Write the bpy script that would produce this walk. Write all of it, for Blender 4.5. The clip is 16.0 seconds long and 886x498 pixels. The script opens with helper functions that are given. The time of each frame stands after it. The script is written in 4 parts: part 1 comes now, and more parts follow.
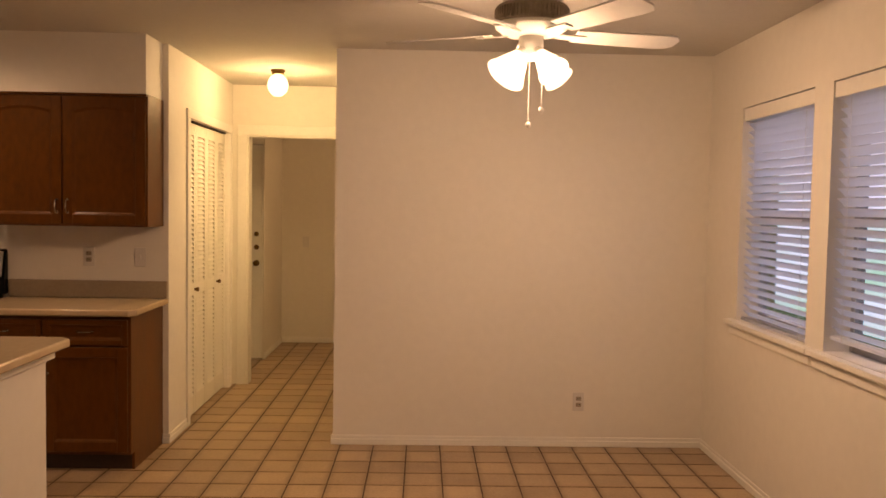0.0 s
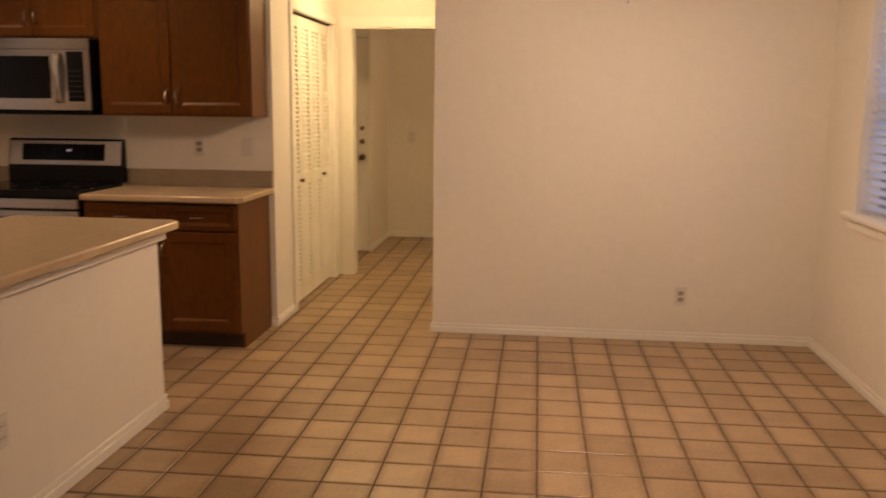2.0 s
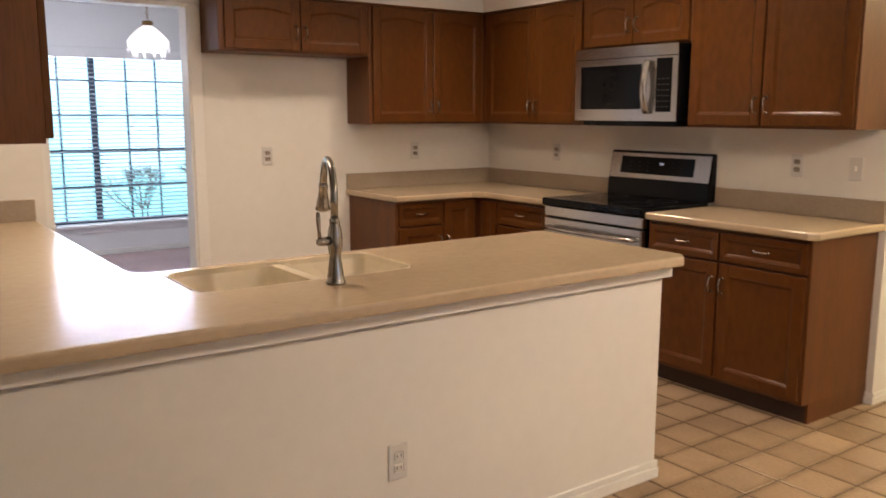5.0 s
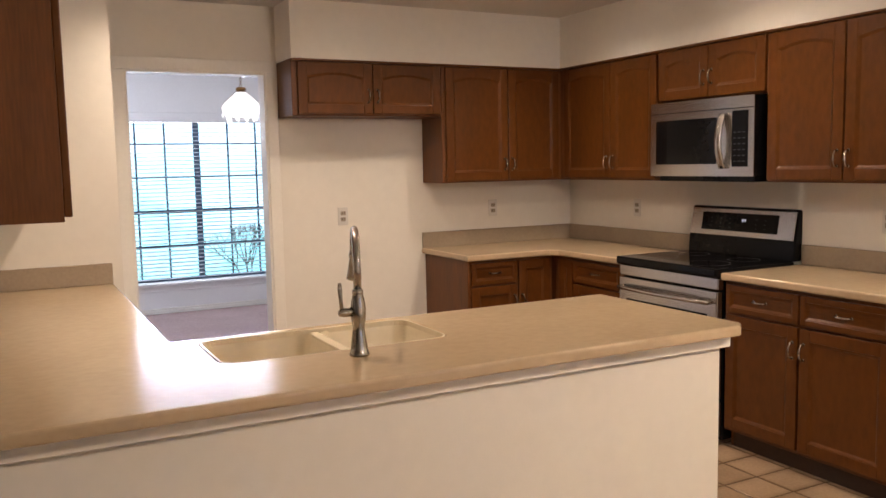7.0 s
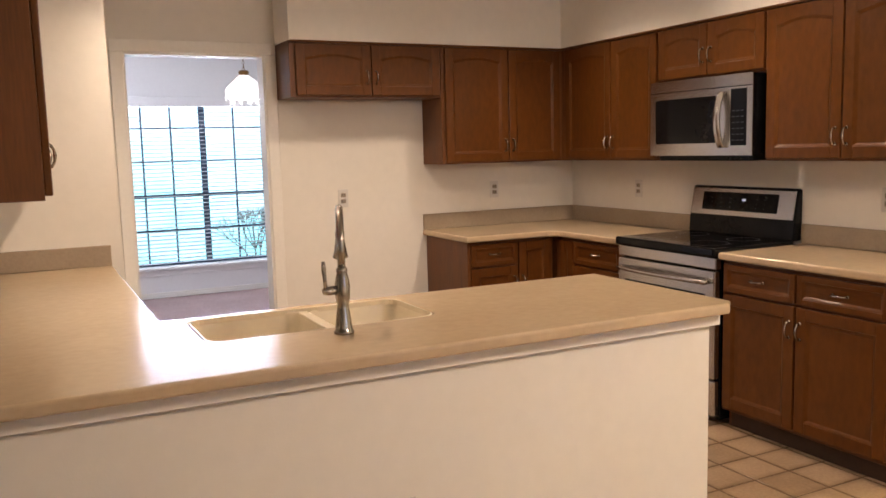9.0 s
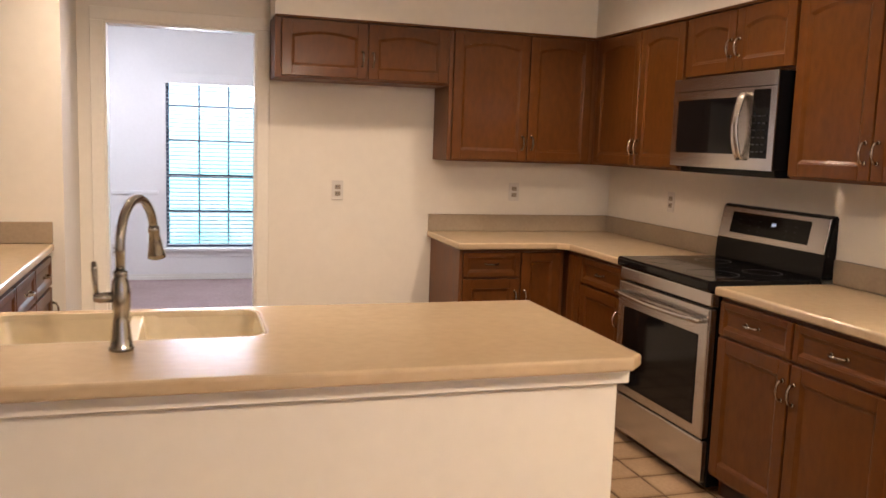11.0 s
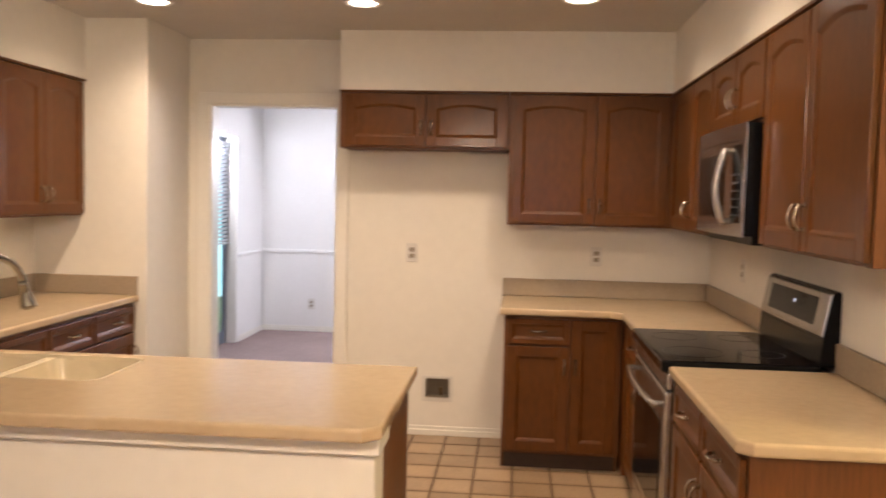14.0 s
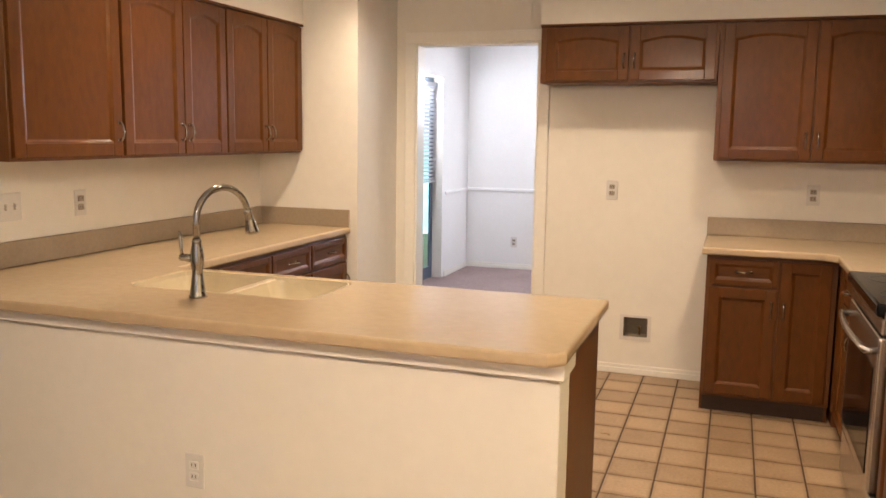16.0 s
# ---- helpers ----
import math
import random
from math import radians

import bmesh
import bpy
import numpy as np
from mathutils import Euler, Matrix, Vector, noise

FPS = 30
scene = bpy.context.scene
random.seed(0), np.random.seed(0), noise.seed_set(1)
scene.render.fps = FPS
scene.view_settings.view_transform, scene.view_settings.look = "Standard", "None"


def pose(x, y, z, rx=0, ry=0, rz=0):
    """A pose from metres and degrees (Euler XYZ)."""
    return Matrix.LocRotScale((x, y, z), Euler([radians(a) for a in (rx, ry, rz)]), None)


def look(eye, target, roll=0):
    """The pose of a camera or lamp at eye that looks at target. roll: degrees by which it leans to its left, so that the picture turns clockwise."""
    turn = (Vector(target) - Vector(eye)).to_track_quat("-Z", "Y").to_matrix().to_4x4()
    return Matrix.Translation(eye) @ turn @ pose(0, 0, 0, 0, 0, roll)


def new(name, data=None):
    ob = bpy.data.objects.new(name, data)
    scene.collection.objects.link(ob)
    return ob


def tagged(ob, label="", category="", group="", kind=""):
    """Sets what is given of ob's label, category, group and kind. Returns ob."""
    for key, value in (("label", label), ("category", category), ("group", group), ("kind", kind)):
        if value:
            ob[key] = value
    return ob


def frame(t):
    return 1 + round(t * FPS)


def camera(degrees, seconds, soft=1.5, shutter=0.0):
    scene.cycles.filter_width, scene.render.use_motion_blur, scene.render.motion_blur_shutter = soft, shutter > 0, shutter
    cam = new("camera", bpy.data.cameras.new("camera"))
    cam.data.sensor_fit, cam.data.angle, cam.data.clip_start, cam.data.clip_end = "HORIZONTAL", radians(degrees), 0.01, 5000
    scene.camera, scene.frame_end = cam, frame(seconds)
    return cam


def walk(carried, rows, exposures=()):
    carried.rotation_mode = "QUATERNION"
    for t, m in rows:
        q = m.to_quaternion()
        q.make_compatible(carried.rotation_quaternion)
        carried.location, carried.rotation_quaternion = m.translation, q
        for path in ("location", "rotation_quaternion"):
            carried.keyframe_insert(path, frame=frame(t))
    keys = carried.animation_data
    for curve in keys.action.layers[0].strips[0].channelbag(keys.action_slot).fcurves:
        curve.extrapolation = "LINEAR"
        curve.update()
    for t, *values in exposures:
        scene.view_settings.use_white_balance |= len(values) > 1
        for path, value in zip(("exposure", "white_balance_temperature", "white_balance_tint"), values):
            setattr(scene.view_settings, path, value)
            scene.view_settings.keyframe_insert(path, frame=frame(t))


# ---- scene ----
cam = camera(55.8, 16.0, shutter=0.5)
METRES, EYE, TILT, LEAN, TURN = 4.4, 1.5, 0.0, 0.0, -1.4
ROWS = [
    (0.0, 0.0, 0.0, 0.0, 0.05, -3.02, -0.99),
    (0.5, 0.0002, -0.0002, -0.0018, 1.13, -4.18, -1.21),
    (1.0, 0.0007, 0.0027, -0.0047, 1.75, -5.7, -0.94),
    (1.5, 0.0111, 0.0026, -0.0088, 3.47, -7.85, -0.67),
    (2.0, 0.0196, 0.0059, -0.016, 7.78, -9.82, -0.61),
    (2.5, 0.0263, 0.0383, -0.024, 15.37, -11.03, 0.26),
    (3.0, 0.0356, 0.0752, -0.0243, 25.36, -11.42, 0.37),
    (3.5, 0.065, 0.112, -0.0209, 37.14, -11.47, -0.92),
    (4.0, 0.0875, 0.1563, -0.0219, 44.58, -11.44, -1.69),
    (4.5, 0.086, 0.2134, -0.0209, 49.86, -10.27, -1.13),
    (5.0, 0.0923, 0.2591, -0.0185, 55.88, -9.28, -0.09),
    (7.5, 0.1114, 0.3243, -0.0057, 63.99, -5.7, 1.19),
    (8.0, 0.1127, 0.3261, -0.0058, 63.89, -5.44, 1.45),
    (8.5, 0.1159, 0.3291, -0.0072, 64.15, -5.92, 1.64),
    (9.0, 0.1198, 0.3412, -0.0115, 64.77, -6.89, 1.5),
    (11.5, 0.0688, 0.6359, -0.0138, 79.1, -6.53, -1.66),
    (12.0, 0.0749, 0.6991, -0.0141, 84.35, -5.9, -0.69),
    (12.5, 0.0889, 0.7636, -0.01, 88.47, -5.84, -0.54),
    (13.0, 0.0827, 0.8243, -0.0066, 88.54, -4.71, -0.56),
    (13.5, 0.0837, 0.8727, -0.0018, 89.13, -3.2, -0.85),
    (14.0, 0.1042, 0.9061, -0.0009, 96.45, -3.62, -1.34),
    (14.5, 0.1138, 0.9163, 0.0019, 102.53, -4.16, -1.0),
    (15.0, 0.1143, 0.9166, -0.0004, 107.17, -4.8, -0.92),
    (15.5, 0.1133, 0.9162, -0.0074, 110.22, -6.35, -0.97),
    (16.0, 0.112, 0.9197, -0.0073, 110.56, -7.85, -0.83),
]
EXPOSURES = [
    (0.0, -1.38, 9300, 33),
    (1.0, -1.38, 9700, 39),
    (1.5, -1.40, 9900, 43),
    (2.0, -1.14, 8000, 28),
    (2.5, -0.82, 7000, 21),
    (4.0, -0.44, 6550, 18),
    (5.0, -0.38, 6000, 14),
    (9.0, -0.2, 6150, 16),
    (12.5, -0.10, 6420, 17),
    (16.0, 0.0, 6450, 12),
]
walk(cam, [(t, pose(0, 0, EYE, TILT, LEAN, TURN) @ pose(METRES * x, METRES * y, METRES * z, 90 + pitch, roll, yaw)) for t, x, y, z, yaw, pitch, roll in ROWS], EXPOSURES)

# ---- world, sun, exposure ----
world = bpy.data.worlds.new("world")
scene.world = world
world.use_nodes = True
wn = world.node_tree
sky = wn.nodes.new("ShaderNodeTexSky")
sky.sky_type, sky.sun_disc = "NISHITA", False
sky.sun_elevation, sky.sun_rotation = radians(38), radians(200)
sky.air_density, sky.dust_density = 1.3, 2.0
wn.links.new(sky.outputs[0], wn.nodes["Background"].inputs[0])
wn.nodes["Background"].inputs[1].default_value = 0.12


def lamp(name, kind, energy, colour, m, size=0.1, **more):
    data = bpy.data.lights.new(name, kind)
    data.energy, data.color = energy, colour
    if kind == "AREA":
        data.size = size
        if "size_y" in more:
            data.shape, data.size_y = "RECTANGLE", more["size_y"]
    elif kind == "SUN":
        data.angle = radians(size)
    else:
        data.shadow_soft_size = size
        if kind == "SPOT":
            data.spot_size, data.spot_blend = radians(more["cone"]), 1.0
    ob = new(name, data)
    ob.matrix_world = m
    return ob


WARM = (1.0, 0.79, 0.57)
lamp("sun", "SUN", 1.2, (1.0, 0.95, 0.88), pose(0, 0, 20, 50, 0, 160), 12)
lamp("dining_window_sky", "AREA", 58, (0.92, 0.92, 1.0), look((-8.25, 3.2, 1.915), (-5.2, 3.2, 0.4)), 1.8, size_y=0.03)
lamp("patio_door_sky", "AREA", 45, (0.90, 0.92, 1.0), look((-6.94, 1.20, 1.985), (-7.9, 3.2, 1.0)), 0.75, size_y=0.05)
# fan light kit, hall globe, recessed kitchen cans
FAN = (0.437, 3.5)
for k in range(4):
    a = radians(30 + 90 * k)
    at = pose(FAN[0], FAN[1], 2.06, 0, 0, 30 + 90 * k)
    lamp("fan_bulb", "POINT", 14, WARM, at @ pose(0.10, 0, -0.02), 0.04)
    lamp("fan_shade_mouth", "SPOT", 48, WARM, at @ pose(0.13, 0, -0.05, 0, -38, 0), 0.055, cone=165)
lamp("hall_bulb", "POINT", 42, (1.0, 0.80, 0.42), pose(-1.05, 6.05, 2.31), 0.05)
# extra downward fill below the globe, added to brighten hall floor and doors
lamp("hall_floor_fill", "SPOT", 110, (1.0, 0.80, 0.42), pose(-1.05, 6.05, 2.29), 0.06, cone=140)
# unseen fill lamp without a fixture, added to lift the dark foyer
lamp("foyer_fill", "POINT", 34, (1.0, 0.72, 0.40), pose(0.3, 7.35, 2.2), 0.06)
# last two are unseen, added out of view to brighten wall cabinets and soffit
CANS = [(-3.57, 2.13), (-3.59, 3.19), (-3.5, 4.25), (-2.45, 2.13), (-2.45, 4.22)]
for cx, cy in CANS:
    lamp("can_bulb", "SPOT", 66 if cx < -3 else 84, (1.0, 0.77, 0.53), pose(cx, cy, 2.422), 0.06, cone=148 if cx < -3 else 164)


# ---- materials ----
def mat(name, base, rough=0.5, metal=0.0, bump=0.0, bscale=60.0, vary=0.08, vscale=3.0, spec=0.5, coat=0.0, stretch=(1, 1, 1), rand=0.0, tint=None, rvar=0.06, coat_rough=0.15):
    """A surface with colour variation at two scales, fine relief, and (rand) a change from piece to piece."""
    m = bpy.data.materials.new(name)
    m.use_nodes = True
    nt = m.node_tree
    b = nt.nodes["Principled BSDF"]
    b.inputs["Roughness"].default_value = rough
    b.inputs["Metallic"].default_value = metal
    b.inputs["Specular IOR Level"].default_value = spec
    b.inputs["Coat Weight"].default_value = coat
    b.inputs["Coat Roughness"].default_value = coat_rough
    tc = nt.nodes.new("ShaderNodeTexCoord")
    mp = nt.nodes.new("ShaderNodeMapping")
    mp.inputs["Scale"].default_value = stretch
    geo = nt.nodes.new("ShaderNodeNewGeometry")
    nt.links.new(geo.outputs["Position"], mp.inputs[0])
    n1 = nt.nodes.new("ShaderNodeTexNoise")
    n1.inputs["Scale"].default_value, n1.inputs["Detail"].default_value = vscale, 4
    n2 = nt.nodes.new("ShaderNodeTexNoise")
    n2.inputs["Scale"].default_value, n2.inputs["Detail"].default_value = vscale * 14, 5
    nt.links.new(mp.outputs[0], n1.inputs["Vector"])
    nt.links.new(mp.outputs[0], n2.inputs["Vector"])
    mix = nt.nodes.new("ShaderNodeMath")
    mix.operation = "ADD"
    nt.links.new(n1.outputs[0], mix.inputs[0])
    nt.links.new(n2.outputs[0], mix.inputs[1])
    last = mix.outputs[0]
    if rand:
        oi = nt.nodes.new("ShaderNodeObjectInfo")
        isl = nt.nodes.new("ShaderNodeNewGeometry")
        s1 = nt.nodes.new("ShaderNodeMath")
        s1.operation = "ADD"
        nt.links.new(oi.outputs["Random"], s1.inputs[0])
        nt.links.new(isl.outputs["Random Per Island"], s1.inputs[1])
        s2 = nt.nodes.new("ShaderNodeMath")
        s2.operation = "FRACT"
        nt.links.new(s1.outputs[0], s2.inputs[0])
        s3 = nt.nodes.new("ShaderNodeMath")
        s3.operation = "MULTIPLY_ADD"
        s3.inputs[1].default_value, s3.inputs[2].default_value = rand, -rand / 2
        nt.links.new(s2.outputs[0], s3.inputs[0])
        s4 = nt.nodes.new("ShaderNodeMath")
        s4.operation = "ADD"
        nt.links.new(last, s4.inputs[0])
        nt.links.new(s3.outputs[0], s4.inputs[1])
        last = s4.outputs[0]
    ramp = nt.nodes.new("ShaderNodeMapRange")
    ramp.inputs["From Min"].default_value, ramp.inputs["From Max"].default_value = 0.55, 1.45
    nt.links.new(last, ramp.inputs["Value"])
    col = nt.nodes.new("ShaderNodeMix")
    col.data_type = "RGBA"
    dark = tint or tuple(c * (1 - vary * 2) for c in base)
    lite = tuple(min(1, c * (1 + vary)) for c in base)
    col.inputs["A"].default_value, col.inputs["B"].default_value = (*dark, 1), (*lite, 1)
    nt.links.new(ramp.outputs[0], col.inputs["Factor"])
    nt.links.new(col.outputs["Result"], b.inputs["Base Color"])
    rr = nt.nodes.new("ShaderNodeMapRange")
    rr.inputs["To Min"].default_value, rr.inputs["To Max"].default_value = max(0.02, rough - rvar), min(1, rough + rvar * 1.3)
    nt.links.new(n1.outputs[0], rr.inputs["Value"])
    nt.links.new(rr.outputs[0], b.inputs["Roughness"])
    if bump:
        n3 = nt.nodes.new("ShaderNodeTexNoise")
        n3.inputs["Scale"].default_value, n3.inputs["Detail"].default_value = bscale, 3
        nt.links.new(mp.outputs[0], n3.inputs["Vector"])
        bp = nt.nodes.new("ShaderNodeBump")
        bp.inputs["Strength"].default_value, bp.inputs["Distance"].default_value = bump, 0.004
        nt.links.new(n3.outputs[0], bp.inputs["Height"])
        nt.links.new(bp.outputs[0], b.inputs["Normal"])
    return m


def glow(name, colour, strength):
    m = bpy.data.materials.new(name)
    m.use_nodes = True
    b = m.node_tree.nodes["Principled BSDF"]
    b.inputs["Base Color"].default_value = (0.9, 0.9, 0.88, 1)
    b.inputs["Emission Color"].default_value = (*colour, 1)
    b.inputs["Emission Strength"].default_value = strength
    return m


def clear_glass(name):
    m = bpy.data.materials.new(name)
    m.use_nodes = True
    b = m.node_tree.nodes["Principled BSDF"]
    b.inputs["Roughness"].default_value = 0.02
    b.inputs["Transmission Weight"].default_value = 1.0
    b.inputs["IOR"].default_value = 1.45
    return m


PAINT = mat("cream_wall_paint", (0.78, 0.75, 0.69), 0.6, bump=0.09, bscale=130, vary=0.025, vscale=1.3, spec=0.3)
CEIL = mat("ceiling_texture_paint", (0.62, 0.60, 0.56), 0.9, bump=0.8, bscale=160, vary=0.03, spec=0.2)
TRIM = mat("white_trim_enamel", (0.82, 0.80, 0.75), 0.35, bump=0.05, vary=0.03)
LOUVER = mat("white_louver_paint", (0.80, 0.78, 0.70), 0.4, vary=0.03)
WOOD = mat("stained_cabinet_wood", (0.110, 0.0355, 0.0056), 0.38, bump=0.03, bscale=40, vary=0.18, vscale=1.3, rvar=0.05, spec=0.18, coat=0.22, coat_rough=0.16, stretch=(2.0, 2.0, 0.9))
WOODH = mat("stained_drawer_wood", (0.110, 0.0355, 0.0056), 0.38, bump=0.03, bscale=40, vary=0.18, vscale=1.8, rvar=0.04, spec=0.18, coat=0.22, coat_rough=0.16, stretch=(1.0, 1.0, 3))
WOODEND = mat("stained_end_panel_wood", (0.135, 0.047, 0.0115), 0.5, bump=0.05, bscale=40, vary=0.22, vscale=1.6, spec=0.25, coat=0.2, coat_rough=0.3, stretch=(7, 7, 0.6))
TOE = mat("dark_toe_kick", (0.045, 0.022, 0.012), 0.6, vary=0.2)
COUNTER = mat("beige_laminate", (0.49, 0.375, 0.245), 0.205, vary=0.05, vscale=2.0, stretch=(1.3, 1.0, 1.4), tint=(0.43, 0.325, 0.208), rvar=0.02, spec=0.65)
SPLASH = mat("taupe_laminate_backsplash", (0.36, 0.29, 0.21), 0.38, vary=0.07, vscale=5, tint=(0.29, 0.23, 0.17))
SINKM = mat("cream_composite_sink", (0.64, 0.56, 0.41), 0.25, vary=0.04)
TILE = mat("tan_ceramic_tile", (0.40, 0.285, 0.182), 0.30, bump=0.15, bscale=25, vary=0.14, vscale=5, rand=0.55, tint=(0.25, 0.165, 0.095))
# browned glaze towards each tile's edges
nt = TILE.node_tree
uv = nt.nodes.new("ShaderNodeUVMap")
sep = nt.nodes.new("ShaderNodeSeparateXYZ")
nt.links.new(uv.outputs[0], sep.inputs[0])
edge = []
for axis, start in (("X", 0.34), ("Y", 0.42)):
    d = nt.nodes.new("ShaderNodeMath")
    d.operation = "SUBTRACT"
    d.inputs[1].default_value = 0.5
    nt.links.new(sep.outputs[axis], d.inputs[0])
    ab = nt.nodes.new("ShaderNodeMath")
    ab.operation = "ABSOLUTE"
    nt.links.new(d.outputs[0], ab.inputs[0])
    mr = nt.nodes.new("ShaderNodeMapRange")
    mr.inputs["From Min"].default_value, mr.inputs["From Max"].default_value = start, 0.5
    nt.links.new(ab.outputs[0], mr.inputs["Value"])
    edge.append(mr)
mx = nt.nodes.new("ShaderNodeMath")
mx.operation = "MAXIMUM"
nt.links.new(edge[0].outputs[0], mx.inputs[0])
nt.links.new(edge[1].outputs[0], mx.inputs[1])
wear = nt.nodes.new("ShaderNodeTexNoise")
wear.inputs["Scale"].default_value = 9
geo = nt.nodes.new("ShaderNodeNewGeometry")
nt.links.new(geo.outputs["Position"], wear.inputs["Vector"])
ml = nt.nodes.new("ShaderNodeMath")
ml.operation = "MULTIPLY"
nt.links.new(mx.outputs[0], ml.inputs[0])
nt.links.new(wear.outputs[0], ml.inputs[1])
bsdf = nt.nodes["Principled BSDF"]
src = bsdf.inputs["Base Color"].links[0].from_socket
brown = nt.nodes.new("ShaderNodeMix")
brown.data_type = "RGBA"
brown.inputs["B"].default_value = (0.11, 0.06, 0.025, 1)
nt.links.new(ml.outputs[0], brown.inputs["Factor"])
nt.links.new(src, brown.inputs["A"])
nt.links.new(brown.outputs["Result"], bsdf.inputs["Base Color"])
GROUT = mat("dark_grout", (0.085, 0.048, 0.028), 0.9, bump=0.3, vary=0.3)
STEEL = mat("brushed_stainless", (0.56, 0.54, 0.52), 0.24, 1.0, rvar=0.015, vary=0.02, vscale=4)
CHROME = mat("brushed_nickel", (0.37, 0.35, 0.325), 0.16, 1.0, vary=0.05)
BRONZE = mat("antique_pewter_pull", (0.46, 0.40, 0.33), 0.2, 1.0, vary=0.15)
BRASS = mat("aged_brass", (0.22, 0.13, 0.05), 0.35, 1.0, vary=0.2)
BLACK = mat("black_enamel", (0.006, 0.006, 0.007), 0.2, vary=0.1, spec=0.15, rvar=0.02)
BGLASS = mat("black_ceramic_glass", (0.006, 0.006, 0.007), 0.07, vary=0.1, rvar=0.01, spec=0.16)
PLATE = mat("ivory_outlet_plastic", (0.66, 0.64, 0.61), 0.35, vary=0.02)
KEYM = mat("dim_key_legend", (0.014, 0.015, 0.017), 0.4)
PLATEG = mat("grey_receptacle_plastic", (0.34, 0.29, 0.235), 0.4, vary=0.03)
BOXIN = mat("grey_box_plastic", (0.20, 0.165, 0.12), 0.6, vary=0.1)
SLOT = mat("dark_slot", (0.03, 0.025, 0.02), 0.7)
FANW = mat("white_fan_enamel", (0.80, 0.79, 0.76), 0.4, vary=0.03)
FANV = mat("fan_vent_metal", (0.36, 0.31, 0.25), 0.4, 0.5, vary=0.2)
BLIND = mat("white_blind_slat", (0.80, 0.80, 0.80), 0.45, vary=0.02)
nt = BLIND.node_tree
trans = nt.nodes.new("ShaderNodeBsdfTranslucent")
trans.inputs[0].default_value = (0.88, 0.89, 0.92, 1)
mixs = nt.nodes.new("ShaderNodeMixShader")
mixs.inputs[0].default_value = 0.78
nt.links.new(nt.nodes["Principled BSDF"].outputs[0], mixs.inputs[1])
nt.links.new(trans.outputs[0], mixs.inputs[2])
nt.links.new(mixs.outputs[0], nt.nodes["Material Output"].inputs[0])
# dark frame lightened to blue-grey: window glare is put into the colour
FRAME = mat("glare_lifted_dark_frame", (0.11, 0.14, 0.20), 0.5, vary=0.1)
ALU = mat("grey_window_frame", (0.34, 0.34, 0.36), 0.45, 0.3, vary=0.06)
CARPET = mat("mauve_brown_carpet", (0.29, 0.215, 0.205), 0.95, bump=0.9, bscale=350, vary=0.12, vscale=2.2, spec=0.1)
WHITEW = mat("white_dining_paint", (0.80, 0.80, 0.80), 0.6, bump=0.2, bscale=130, vary=0.02, spec=0.3)
GRASS = mat("lawn", (0.10, 0.17, 0.045), 0.9, bump=0.8, bscale=60, vary=0.3, vscale=0.8)
BARK = mat("grey_bark", (0.40, 0.43, 0.41), 0.9, bump=0.6, vary=0.25)
GLASS = clear_glass("window_glass")
BULB = glow("frosted_lit_glass", (1.0, 0.78, 0.52), 9.0)
GLOBE = glow("lit_globe_glass", (1.0, 0.84, 0.50), 9.0)
CANLIT = glow("lit_can_lens", (1.0, 0.86, 0.66), 10.0)
PENDANT = glow("lit_pendant_glass", (1.0, 0.95, 0.92), 1.6)
CLOCK = glow("blue_display_digits", (0.55, 0.7, 1.0), 0.8)


# ---- mesh helpers ----
def bm_box(x0, y0, z0, x1, y1, z1, bevel=0.0, seg=2, bm=None):
    own = bmesh.new()
    bmesh.ops.create_cube(own, size=1)
    for v in own.verts:
        v.co = Vector((x0 + (v.co.x + 0.5) * (x1 - x0), y0 + (v.co.y + 0.5) * (y1 - y0), z0 + (v.co.z + 0.5) * (z1 - z0)))
    if bevel:
        bmesh.ops.bevel(own, geom=own.edges[:], offset=bevel, segments=seg, affect="EDGES", profile=0.5)
    if bm is None:
        return own
    tmp = bpy.data.meshes.new("tmp")
    own.to_mesh(tmp)
    own.free()
    bm.from_mesh(tmp)
    bpy.data.meshes.remove(tmp)
    return bm


def smooth_mesh(me, on):
    if on:
        for p in me.polygons:
            p.use_smooth = True


def mesh_of(name, bm, material, smooth=False):
    me = bpy.data.meshes.new(name)
    bmesh.ops.recalc_face_normals(bm, faces=bm.faces[:])
    bm.to_mesh(me)
    bm.free()
    me.materials.append(material)
    smooth_mesh(me, smooth)
    return me


def part(name, bm, material, parent=None, label="", smooth=False):
    ob = new(name, mesh_of(name, bm, material, smooth))
    if parent is not None:
        ob.parent = parent
    return tagged(ob, label)


def thing(name, m, label, category, group=""):
    ob = new(name)
    ob.empty_display_size = 0.05
    ob.matrix_world = m
    return tagged(ob, label, category, group)


def setting(name, bm, material, label=""):
    ob = part(name, bm, material)
    return tagged(ob, label, "", "", "structure")


def lathe(profile, seg=24, bm=None, m=Matrix(), caps=True):
    """A turned shape round z from (radius, height) pairs."""
    bm = bm or bmesh.new()
    rings = []
    for r, z in profile:
        rings.append([bm.verts.new(m @ Vector((r * math.cos(2 * math.pi * k / seg), r * math.sin(2 * math.pi * k / seg), z))) for k in range(seg)])
    for a, b in zip(rings, rings[1:]):
        for k in range(seg):
            bm.faces.new((a[k], a[(k + 1) % seg], b[(k + 1) % seg], b[k]))
    for ring in ((rings[0], rings[-1]) if caps else ()):
        if profile[0 if ring is rings[0] else -1][0] > 1e-4:
            bm.faces.new(ring)
    return bm


